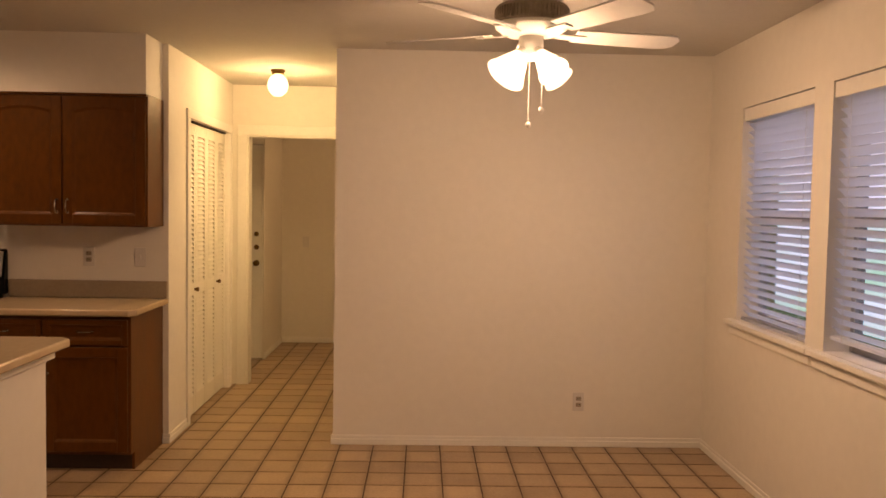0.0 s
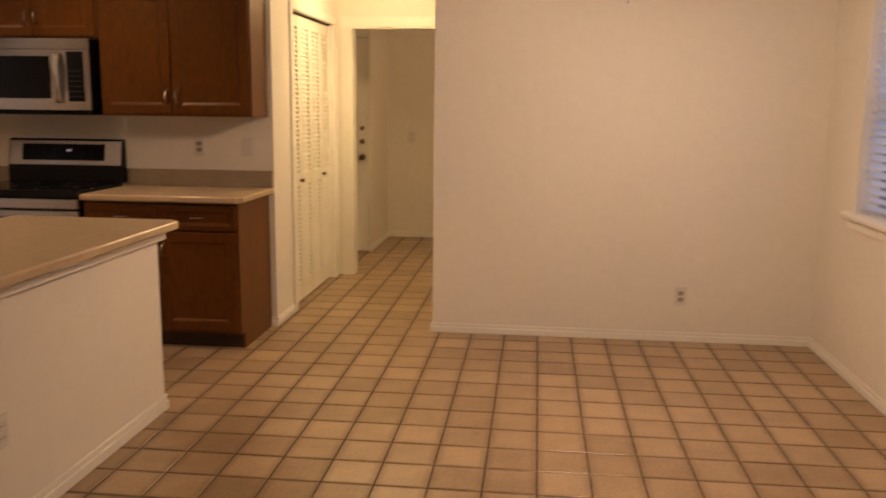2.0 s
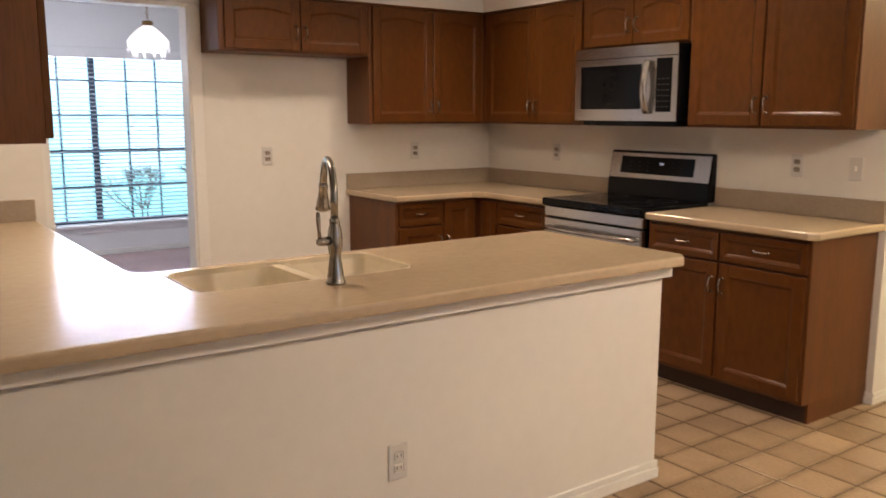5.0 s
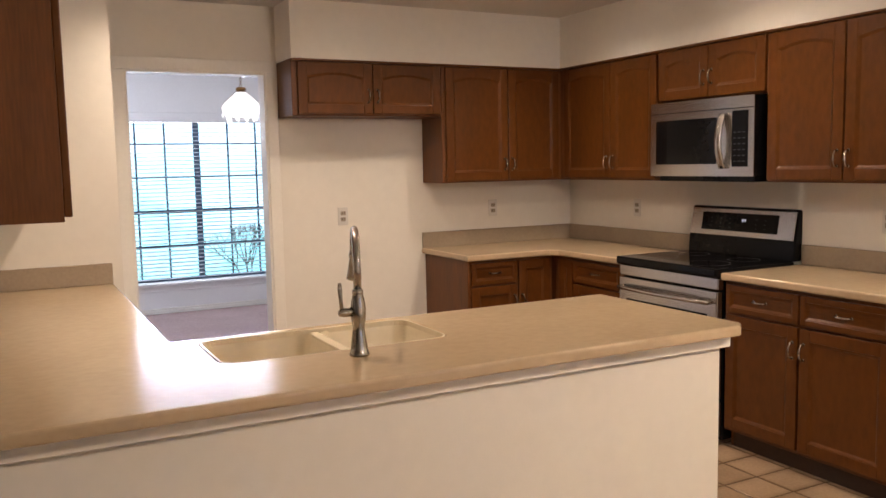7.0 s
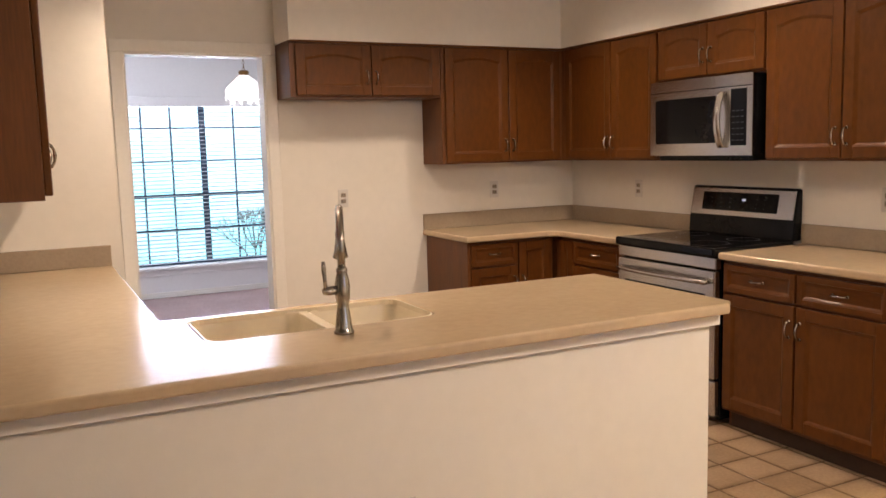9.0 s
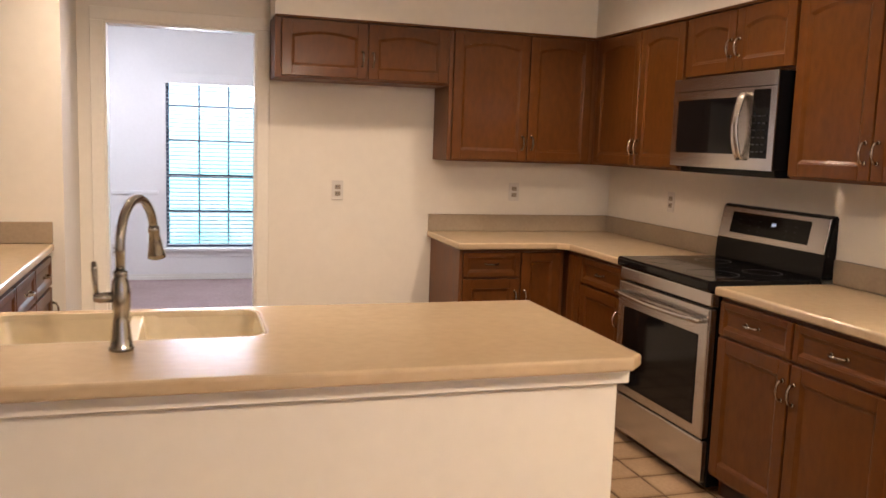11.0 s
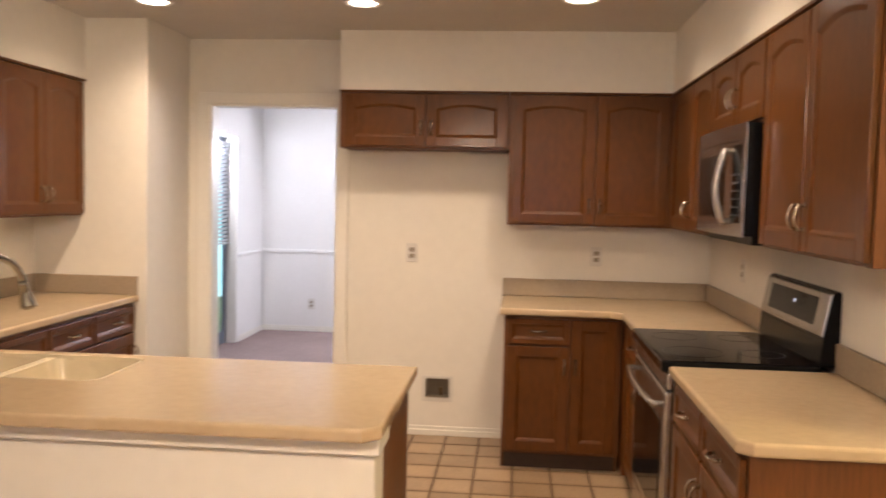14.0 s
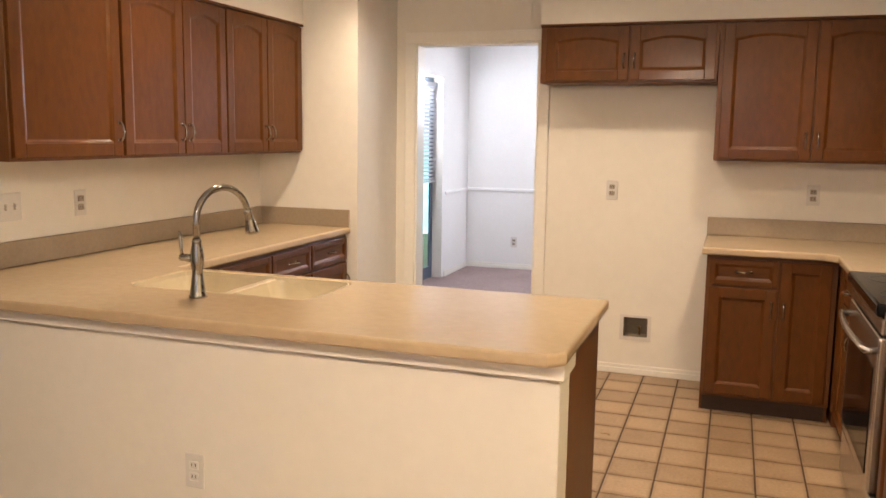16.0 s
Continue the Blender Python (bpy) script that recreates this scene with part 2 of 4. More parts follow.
def tube(points, radius, seg=10, bm=None):
    """A round bar along points; radius a number or one for each point."""
    bm = bm or bmesh.new()
    pts = [Vector(p) for p in points]
    radii = radius if isinstance(radius, (list, tuple)) else [radius] * len(pts)
    rings = []
    side = None
    for i, p in enumerate(pts):
        d = (pts[min(i + 1, len(pts) - 1)] - pts[max(i - 1, 0)]).normalized()
        if side is None:
            side = d.orthogonal().normalized()
        side = (side - d * side.dot(d)).normalized()
        up = d.cross(side)
        rings.append([bm.verts.new(p + radii[i] * (math.cos(2 * math.pi * k / seg) * side + math.sin(2 * math.pi * k / seg) * up)) for k in range(seg)])
    for a, b in zip(rings, rings[1:]):
        for k in range(seg):
            bm.faces.new((a[k], a[(k + 1) % seg], b[(k + 1) % seg], b[k]))
    bm.faces.new(rings[0])
    bm.faces.new(rings[-1])
    return bm


def moved(bm, m):
    bmesh.ops.transform(bm, matrix=m, verts=bm.verts[:])
    return bm


def slab(outer, z0, z1, hole=None, bevel=0.0):
    """A flat slab with a polygon outline and, if given, a hole; the top edge rounded."""
    bm = bmesh.new()
    loops = []
    for ring in [outer] + ([hole] if hole else []):
        vs = [bm.verts.new((x, y, z1)) for x, y in ring]
        loops += [bm.edges.new((vs[i], vs[(i + 1) % len(vs)])) for i in range(len(vs))]
    bmesh.ops.triangle_fill(bm, use_beauty=True, use_dissolve=False, edges=loops)
    got = bmesh.ops.extrude_face_region(bm, geom=bm.faces[:])
    low = [v for v in got["geom"] if isinstance(v, bmesh.types.BMVert)]
    for v in low:
        v.co.z = z0
    bmesh.ops.recalc_face_normals(bm, faces=bm.faces[:])
    if bevel:
        edges = [e for e in bm.edges if all(abs(v.co.z - z1) < 1e-6 or abs(v.co.z - z0) < 1e-6 for v in e.verts) and len(e.link_faces) == 2 and abs(e.link_faces[0].normal.dot(e.link_faces[1].normal)) < 0.1 and abs(e.verts[0].co.z - e.verts[1].co.z) < 1e-6]
        bmesh.ops.bevel(bm, geom=edges, offset=bevel, segments=3, affect="EDGES", profile=0.5)
    return bm


def wall(name, x0, y0, x1, y1, z0=0.0, z1=2.44, holes=(), material=None, label=""):
    """A wall in the box x0..x1, y0..y1; holes are (from, to, bottom, top) along its longer side."""
    along_x = (x1 - x0) > (y1 - y0)
    a0, a1 = (x0, x1) if along_x else (y0, y1)
    bm = bmesh.new()
    cuts = sorted({a0, a1, *[h[0] for h in holes], *[h[1] for h in holes]})
    for a, b in zip(cuts, cuts[1:]):
        spans = [(z0, z1)]
        for h in holes:
            if h[0] < (a + b) / 2 < h[1]:
                spans = [(z0, h[2]), (h[3], z1)]
        for s, e in spans:
            if e - s > 1e-4:
                if along_x:
                    bm_box(a, y0, s, b, y1, e, bm=bm)
                else:
                    bm_box(x0, a, s, x1, b, e, bm=bm)
    bmesh.ops.remove_doubles(bm, verts=bm.verts[:], dist=1e-5)
    bm.verts.index_update()
    groups = {}
    for f in bm.faces[:]:
        groups.setdefault(tuple(sorted(v.index for v in f.verts)), []).append(f)
    bmesh.ops.delete(bm, geom=[f for g in groups.values() if len(g) > 1 for f in g], context="FACES_ONLY")
    return setting(name, bm, material or PAINT, label)


# ---- plan ----
XW, YN, YS = -4.585, 5.14, 1.245     # kitchen west, north and south walls
XC, YC = -3.975, 1.91                # corner of the boxed-out chase
XP = -1.55                           # hall west wall, with the louvered closet
XD, YD = -0.54, 5.16                 # corner and face of the plain breakfast wall
XE = 1.77                            # breakfast east wall, with the windows
YH = 6.85                            # end of the hall
H = 2.44
XF = -8.27                           # far wall of the dining room
UB, UT = 1.342, 2.10                 # upper cabinets
CT = 0.90                            # countertop

wall("wall_kitchen_north", XW, YN, XP, YN + 0.10)
wall("wall_kitchen_west", XW - 0.12, YS - 0.2, XW, 5.6, holes=[(2.045, 2.86, 0, 2.04), (3.439, 3.585, 0.238, 0.362)])
wall("wall_kitchen_south", XW, YS - 0.12, -1.60, YS)
bm = bm_box(XW, YS, 0, XC, YC, H)
setting("wall_chase", bm, PAINT)
wall("wall_hall_west", XP - 0.10, YN + 0.10, XP, YH, holes=[(5.58, 6.72, 0, 2.04)])
wall("wall_closet_back", XP - 0.80, YN + 0.10, XP - 0.70, YH)
wall("wall_hall_end", XP - 0.80, YH, XD + 0.12, YH + 0.12, holes=[(-1.43, -0.60, 0, 2.035)])
wall("wall_hall_east", XD, YD + 0.12, XD + 0.12, YH)
wall("wall_breakfast_north", XD, YD, XE + 0.16, YD + 0.12)
W1, W2 = (3.79, 4.64), (2.76, 3.615)
wall("wall_breakfast_east", XE, -3.0, XE + 0.16, YD, holes=[(*W1, 0.885, 2.065), (*W2, 0.885, 2.065)])
wall("wall_living_south", -3.6, -3.12, XE + 0.16, -3.0)
wall("wall_living_west", -3.72, -3.12, -3.6, YS - 0.12)
wall("wall_foyer_west", -1.62, 8.07, -1.50, 8.95)
wall("wall_foyer_north", -1.62, 8.95, 0.9, 9.07)
wall("wall_foyer_east", 0.78, YH + 0.12, 0.9, 8.95)
wall("wall_foyer_south", XD + 0.12, YH, 0.9, YH + 0.12)
wall("wall_front_door", -2.75, 7.95, -1.50, 8.07, holes=[(-2.415, -1.512, 0, 2.04)])
wall("wall_foyer_far_west", -2.87, YH, -2.75, 8.07)
wall("wall_foyer_closet", -2.75, YH, XP - 0.80, YH + 0.12)
# dining room beyond the kitchen doorway
DW = (2.27, 4.13)
wall("wall_dining_west", XF - 0.16, 1.13, XF, 5.6, holes=[(*DW, 0.32, 2.0)], material=WHITEW)
wall("wall_dining_south", XF, 1.13, XW - 0.12, 1.25, holes=[(-7.42, -6.45, 0.0, 2.03)], material=WHITEW)
wall("wall_dining_north", XF - 0.16, 5.6, XW - 0.12, 5.72, material=WHITEW)
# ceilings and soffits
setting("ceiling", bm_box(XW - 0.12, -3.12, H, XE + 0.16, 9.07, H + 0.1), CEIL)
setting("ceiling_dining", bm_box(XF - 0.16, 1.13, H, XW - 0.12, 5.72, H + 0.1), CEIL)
bm = bm_box(XW, 2.93, UT, XW + 0.308, YN, H)
setting("soffit_west", bm, PAINT)
setting("soffit_north", bm_box(XW + 0.308, YN - 0.308, UT, -1.585, YN, H), PAINT)
setting("soffit_south", bm_box(XC, YS, UT, -1.77, YS + 0.308, H), PAINT)
# floors
setting("floor_slab", bm_box(XW - 0.12, -3.12, -0.12, XE + 0.16, 9.07, -0.0026), GROUT)
setting("floor_dining_carpet", bm_box(XF - 0.16, 1.13, -0.12, XW - 0.12, 5.72, 0.004), CARPET)
setting("floor_living_carpet", bm_box(-3.6, -3.0, -0.006, XE, -0.6, 0.004), CARPET)


def baseboard(name, x0, y0, x1, y1, nx, ny, h=0.06, material=None):
    """Skirting along the line, standing proud towards (nx, ny)."""
    bm = bmesh.new()
    d = 0.013
    for t, lo, hi in ((d, 0.0, h * 0.62), (d * 0.6, h * 0.62, h)):
        bm_box(min(x0, x1, x0 + nx * t, x1 + nx * t), min(y0, y1, y0 + ny * t, y1 + ny * t), lo, max(x0, x1, x0 + nx * t, x1 + nx * t), max(y0, y1, y0 + ny * t, y1 + ny * t), hi, bevel=0.003, seg=1, bm=bm)
    setting(name, bm, material or TRIM)


baseboard("baseboard_breakfast_north", XD - 0.013, YD, XE, YD, 0, -1)
baseboard("baseboard_breakfast_east", XE, -3.0, XE, YD - 0.014, -1, 0)
baseboard("baseboard_hall_east", XD, YD, XD, YH, -1, 0)
baseboard("baseboard_stub", -1.60, YN, XP + 0.013, YN, 0, -1)
baseboard("baseboard_hall_west", XP, YN, XP, 5.515, 1, 0)
baseboard("baseboard_fridge", XW, 2.935, XW, 3.915, 1, 0)
baseboard("baseboard_chase", XW, YC, XC, YC, 0, 1)
baseboard("baseboard_foyer_north", -1.486, 8.95, 0.78, 8.95, 0, -1)
baseboard("baseboard_foyer_west", -1.50, 7.96, -1.50, 8.936, 1, 0)
baseboard("baseboard_dining_west", XF, 1.25, XF, 5.6, 1, 0)
baseboard("baseboard_dining_south", XF + 0.014, 1.25, -7.49, 1.25, 0, 1)


def casing(name, axis, at, out, a0, a1, top, width=0.065, depth=0.015, z0=0.0, material=None, sides=(True, True)):
    """Trim round an opening in the plane axis=at, standing proud by depth towards out."""
    bm = bmesh.new()

    def bar(p0, p1, q0, q1):
        lo, hi = min(at, at + out * depth), max(at, at + out * depth)
        if axis == "x":
            bm_box(lo, p0, q0, hi, p1, q1, bevel=0.004, bm=bm)
        else:
            bm_box(p0, lo, q0, p1, hi, q1, bevel=0.004, bm=bm)
    if sides[0]:
        bar(a0 - width, a0, z0, top)
    if sides[1]:
        bar(a1, a1 + width, z0, top)
    bar(a0 - (width if sides[0] else 0), a1 + (width if sides[1] else 0), top, top + width)
    setting(name, bm, material or TRIM)


casing("trim_dining_door", "x", XW, 1, 2.045, 2.86, 2.04, 0.07)
casing("trim_closet", "x", XP, 1, 5.58, 6.72, 2.04, 0.062)
casing("trim_hall_opening", "y", YH, -1, -1.43, -0.60, 2.035, 0.08, sides=(True, False))
setting("trim_hall_jamb", bm_box(-1.432, YH - 0.005, 0, -1.418, YH + 0.125, 2.035), TRIM)
setting("trim_hall_head", bm_box(-1.418, YH - 0.005, 2.022, -0.60, YH + 0.125, 2.036), TRIM)
setting("trim_dining_jamb_south", bm_box(XW - 0.123, 2.044, 0, XW + 0.003, 2.058, 2.04), TRIM)
setting("trim_dining_jamb_north", bm_box(XW - 0.123, 2.848, 0, XW + 0.003, 2.862, 2.04), TRIM)
setting("trim_dining_head", bm_box(XW - 0.123, 2.058, 2.027, XW + 0.003, 2.848, 2.042), TRIM)
setting("trim_chair_rail_west", bm_box(XF, 1.25, 0.85, XF + 0.02, 2.2, 0.885, bevel=0.006), WHITEW)
setting("trim_chair_rail_south", bm_box(XF + 0.02, 1.25, 0.85, -7.49, 1.27, 0.885, bevel=0.006), WHITEW)


# ---- cabinets ----
def pull(parent, m, length=0.074):
    """An arched bar pull; it stands out along local -y and runs along local z."""
    bm = bmesh.new()
    half = length / 2
    pts = [(0, 0, -half), (0, -0.018, -half * 0.92), (0, -0.027, -half * 0.5), (0, -0.029, 0), (0, -0.027, half * 0.5), (0, -0.018, half * 0.92), (0, 0, half)]
    tube(pts, [0.0065, 0.0055, 0.0042, 0.0062, 0.0042, 0.0055, 0.0065], 8, bm)
    for s in (-1, 1):
        lathe([(0.009, 0), (0.008, 0.004), (0.005, 0.006)], 10, bm, Matrix.Translation((0, 0, s * half)) @ pose(0, 0, 0, 90))
    ob = part("handle", moved(bm, m), BRONZE, parent, "pewter arched pull", smooth=True)
    return ob


def panel_front(name, parent, x0, z0, x1, z1, y, arch=False, frame_w=0.055, material=None, handle=None, drawer=False):
    """A framed door or drawer front in local x, z, its face at y, the back 19 mm behind it (towards +y)."""
    material = material or (WOODH if drawer else WOOD)
    t, fw = 0.019, (0.028 if drawer else frame_w)
    n, rise = 14, (min(0.024, (x1 - x0) * 0.07) if arch else 0.0)
    ix0, ix1, iz0, iz1 = x0 + fw, x1 - fw, z0 + fw, z1 - fw

    def crown(k):
        return iz1 - rise + rise * math.sin(math.pi * k / n)
    # recessed field with its moulded edge
    bm = bmesh.new()
    rings = []
    for inset, dy in ((0.0, t - 0.001), (0.0, 0.0015), (0.004, 0.0025), (0.014, 0.0085), (0.017, 0.009)):
        ring = [bm.verts.new((ix0 + inset, y + dy, iz0 + inset)), bm.verts.new((ix1 - inset, y + dy, iz0 + inset))]
        steps = range(n, -1, -1) if arch else (n, 0)
        ring += [bm.verts.new((ix0 + inset + (ix1 - ix0 - 2 * inset) * k / n, y + dy, crown(k) - inset)) for k in steps]
        rings.append(ring)
    for a, b in zip(rings, rings[1:]):
        for k in range(len(a)):
            bm.faces.new((a[k], a[(k + 1) % len(a)], b[(k + 1) % len(b)], b[k]))
    bm.faces.new(rings[-1])
    bm.faces.new(rings[0])
    front = part(name, bm, material, parent)
    for a in (x0, x1 - fw):
        part("stile", bm_box(a, y, z0, a + fw, y + t, z1, bevel=0.003), material, front)
    part("rail", bm_box(ix0, y + 0.0005, z0, ix1, y + t, iz0, bevel=0.003), material, front)
    if arch:
        bm = bmesh.new()
        sides = []
        for yy in (y + 0.0005, y + t):
            ring = [bm.verts.new((ix1, yy, z1)), bm.verts.new((ix0, yy, z1))]
            ring += [bm.verts.new((ix0 + (ix1 - ix0) * k / n, yy, crown(k))) for k in range(n + 1)]
            bm.faces.new(ring)
            sides.append(ring)
        f, g = sides
        for k in range(len(f)):
            bm.faces.new((f[k], f[(k + 1) % len(f)], g[(k + 1) % len(g)], g[k]))
        part("rail", bm, material, front)
    else:
        part("rail", bm_box(ix0, y + 0.0005, iz1, ix1, y + t, z1, bevel=0.003), material, front)
    if handle:
        hx, hz, upright = handle
        pull(front, Matrix.Translation((hx, y, hz)) @ pose(0, 0, 0, 0, 0 if upright else 90, 0))
    return front


def carcass(parent, w, z0, z1, d, toe=0.0, hollow=False):
    bm = bmesh.new()
    if hollow:
        bm_box(0, 0.0, z0 + toe, w, d, z1 - 0.24, bm=bm)
        for x0, y0, x1, y1 in ((0, 0, w, 0.02), (0, d - 0.02, w, d), (0, 0.02, 0.02, d - 0.02), (w - 0.02, 0.02, w, d - 0.02)):
            part("carcass_rail", bm_box(x0, y0, z1 - 0.24, x1, y1, z1), WOODEND, parent)
    else:
        bm_box(0, 0.0, z0 + toe, w, d, z1, bevel=0.002, seg=1, bm=bm)
    part("body", bm, WOODEND, parent)
    if toe:
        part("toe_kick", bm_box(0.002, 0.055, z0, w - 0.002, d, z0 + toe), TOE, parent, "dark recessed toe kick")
        for x in (0.0, w - 0.012):
            part("end_panel", bm_box(x - 0.0008, 0.053, z0, x + 0.0128, d, z0 + toe + 0.002), WOODEND, parent)


def upper_cabinet(m, w, z0, z1, doors, d=0.29, label="", handles_low=True, arch=True):
    """Local x along the front, face at y=0, depth to +y. doors: (from, to, side of the handle)."""
    c = thing("wall_cabinet", m, label or "brown stained wooden wall cabinet with arched panel doors, closed", "cabinet", "kitchen wall cabinets")
    carcass(c, w, z0, z1, d)
    part("top_strip", bm_box(0, -0.026, z1 - 0.014, w, -0.0002, z1 - 0.0005, bevel=0.003), WOODH, c)
    for a, b, side in doors:
        hx = a + 0.03 if side < 0 else b - 0.03
        panel_front("door", c, a + 0.004, z0 + 0.012, b - 0.004, z1 - 0.02, -0.0195, arch=arch, handle=(hx, z0 + (0.115 if z1 - z0 > 0.5 else 0.12), True) if side else None)
    return c


def base_cabinet(m, w, bays, d=0.59, z1=0.861, label="", hollow=False):
    """bays: (from, to, kind, side); kind 'dd' drawer over door, 'd' door, 'ddd' three drawers, 'f' plain filler."""
    c = thing("base_cabinet", m, label or "brown stained wooden base cabinet with drawers over panel doors", "cabinet", "kitchen base cabinets")
    carcass(c, w, 0.0, z1, d, toe=0.095, hollow=hollow)
    for a, b, kind, side in bays:
        hx = a + 0.03 if side < 0 else b - 0.03
        if kind == "dd":
            panel_front("drawer", c, a + 0.006, 0.705, b - 0.006, z1 - 0.018, -0.0195, drawer=True, handle=((a + b) / 2, 0.778, False))
            panel_front("door", c, a + 0.006, 0.115, b - 0.006, 0.692, -0.0195, handle=(hx, 0.585, True))
        elif kind == "d":
            panel_front("door", c, a + 0.006, 0.115, b - 0.006, z1 - 0.018, -0.0195, handle=(hx, 0.585, True) if side else None)
        elif kind == "ddd":
            for lo, hi in ((0.115, 0.40), (0.41, 0.69), (0.705, z1 - 0.018)):
                panel_front("drawer", c, a + 0.006, lo, b - 0.006, hi, -0.0195, drawer=True, handle=((a + b) / 2, (lo + hi) / 2, False))
    return c


def facing_south(x, y):
    return pose(x, y, 0)


def facing_east(x, y):
    return pose(x, y, 0, 0, 0, 90)


def facing_north(x, y):
    return pose(x, y, 0, 0, 0, 180)


def facing_west(x, y):
    return pose(x, y, 0, 0, 0, -90)


FU = YN - 0.29
upper_cabinet(facing_east(XW + 0.29, 2.932), 0.986, 1.768, UT, [(0.03, 0.508, 1), (0.508, 0.975, -1)], label="short brown wooden wall cabinet above the empty fridge space")
upper_cabinet(facing_east(XW + 0.29, 3.92), YN - 3.922, UB, UT, [(0.02, 0.492, 1), (0.492, 0.905, -1)], label="brown stained wooden corner wall cabinet with two panel doors")
upper_cabinet(facing_south(XW + 0.292, FU), 0.988, UB, UT, [(0.06, 0.556, 1), (0.556, 0.982, -1)], label="brown stained wooden wall cabinet between corner and microwave")
upper_cabinet(facing_south(-3.303, FU), 0.796, 1.79, UT, [(0.006, 0.398, 1), (0.398, 0.79, -1)], label="small brown wooden wall cabinet above the microwave")
upper_cabinet(facing_south(-2.505, FU), 0.925, UB, UT, [(0.006, 0.445, 1), (0.445, 0.918, -1)], label="brown stained wooden wall cabinet beside the microwave")
FS = YS + 0.29
upper_cabinet(facing_north(-3.168, FS), 0.80, UB, UT, [(0.0, 0.395, 1), (0.395, 0.79, -1)], label="brown stained wooden wall cabinet against the boxed-out corner")
upper_cabinet(facing_north(-2.383, FS), 0.783, UB, UT, [(0.004, 0.425, 1), (0.425, 0.779, -1)], label="brown stained wooden wall cabinet with paired doors")
upper_cabinet(facing_north(-1.79, FS), 0.591, UB, UT, [(0.0, 0.587, 1)], label="brown stained wooden wall cabinet with one wide door")

FB = YN - 0.56
base_cabinet(facing_south(-2.512, FB), 0.927, d=0.56, bays= [(0.012, 0.452, "dd", 1), (0.452, 0.918, "dd", -1)], label="brown wooden base cabinet with two drawers over two doors")
base_cabinet(facing_south(XW + 0.602, FB), 0.69, d=0.56, bays= [(0.06, 0.21, "d", 0), (0.21, 0.685, "dd", 1)], label="brown wooden base cabinet between corner and range")
base_cabinet(facing_east(XW + 0.59, 3.925), 0.635, [(0.012, 0.36, "dd", 1), (0.36, 0.615, "d", -1)], label="brown wooden base cabinet beside the empty fridge space")
c = thing("base_cabinet", pose(XW, FB - 0.003, 0), "hidden brown wooden corner base cabinet under the worktop", "cabinet", "kitchen base cabinets")
part("body", bm_box(0.002, 0.003, 0.0, 0.598, 0.56, 0.861), WOODEND, c)
FSB = YS + 0.59
base_cabinet(facing_north(-2.30, FSB), 1.67, [(0.03, 0.32, "ddd", 1), (0.32, 0.78, "dd", 1), (0.78, 1.20, "dd", 1), (1.20, 1.65, "dd", 1)], label="long brown wooden base cabinet with a row of drawers")
# peninsula: drywall knee wall outside, cabinets inside
PX0, PX1, PY = -1.617, -1.755, 3.618
setting("wall_peninsula", bm_box(PX1, YS, 0, PX0, PY, 0.861, bevel=0.003, seg=1), PAINT)
baseboard("baseboard_peninsula", PX0, YS, PX0, PY + 0.013, 1, 0, 0.072)
baseboard("baseboard_peninsula_end", PX1, PY, PX0, PY, 0, 1, 0.072)
setting("trim_peninsula", bm_box(PX1, YS, 0.808, PX0 + 0.034, PY + 0.016, 0.8615, bevel=0.004, seg=2), TRIM)
# added brown strip: the shadow line below the trim drawn as a solid
setting("trim_peninsula_shadow_line", bm_box(PX1, YS, 0.8030, PX0 + 0.018, PY + 0.010, 0.8079, bevel=0.002, seg=1), WOODEND, "thin brown strip drawing the shadow line under the white strip")
base_cabinet(facing_west(-2.29, PY), PY - 1.85, [(0.02, 0.46, "dd", 1), (0.46, 0.90, "d", 1), (0.90, 1.34, "d", -1)], d=0.533, label="brown wooden sink base cabinet behind the knee wall", hollow=True)

# ---- worktops ----
def worktop(name, label, outer, hole=None):
    t = thing(name, pose(0, 0, 0), label, "countertop")
    part("top_sheet", slab(outer, 0.862, CT, hole, 0.010), COUNTER, t)
    return t


def rounded(x0, y0, x1, y1, r, n=5):
    out = []
    for cx, cy, a0 in ((x1 - r, y1 - r, 0), (x0 + r, y1 - r, 90), (x0 + r, y0 + r, 180), (x1 - r, y0 + r, 270)):
        out += [(cx + r * math.cos(radians(a0 + 90 * k / n)), cy + r * math.sin(radians(a0 + 90 * k / n))) for k in range(n + 1)]
    return out


SX0, SX1, SY0, SY1 = -2.275, -1.90, 1.935, 2.69
tip = [(-1.506, 3.60), (-1.548, 3.645)]
main_top = worktop("peninsula_worktop", "beige laminate worktop wrapping peninsula and sink wall", [(XC, YS), (-1.506, YS), *tip, (-2.325, 3.645), (-2.325, 1.863), (XC, 1.863)], rounded(SX0, SY0, SX1, SY1, 0.06))
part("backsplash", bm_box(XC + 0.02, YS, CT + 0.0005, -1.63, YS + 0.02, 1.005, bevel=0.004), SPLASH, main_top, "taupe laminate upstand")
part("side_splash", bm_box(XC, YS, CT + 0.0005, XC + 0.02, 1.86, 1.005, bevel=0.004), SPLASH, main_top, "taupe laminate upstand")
corner_top = worktop("corner_worktop", "beige laminate worktop turning the kitchen corner", [(XW, 3.90), (-3.945, 3.90), (-3.945, 4.493), (-3.895, 4.543), (-3.297, 4.543), (-3.297, YN), (XW, YN)])
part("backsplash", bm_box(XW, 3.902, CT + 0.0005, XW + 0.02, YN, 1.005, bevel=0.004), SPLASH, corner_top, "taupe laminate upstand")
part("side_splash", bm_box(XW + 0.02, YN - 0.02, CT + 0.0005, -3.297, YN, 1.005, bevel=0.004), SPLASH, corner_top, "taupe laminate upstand")
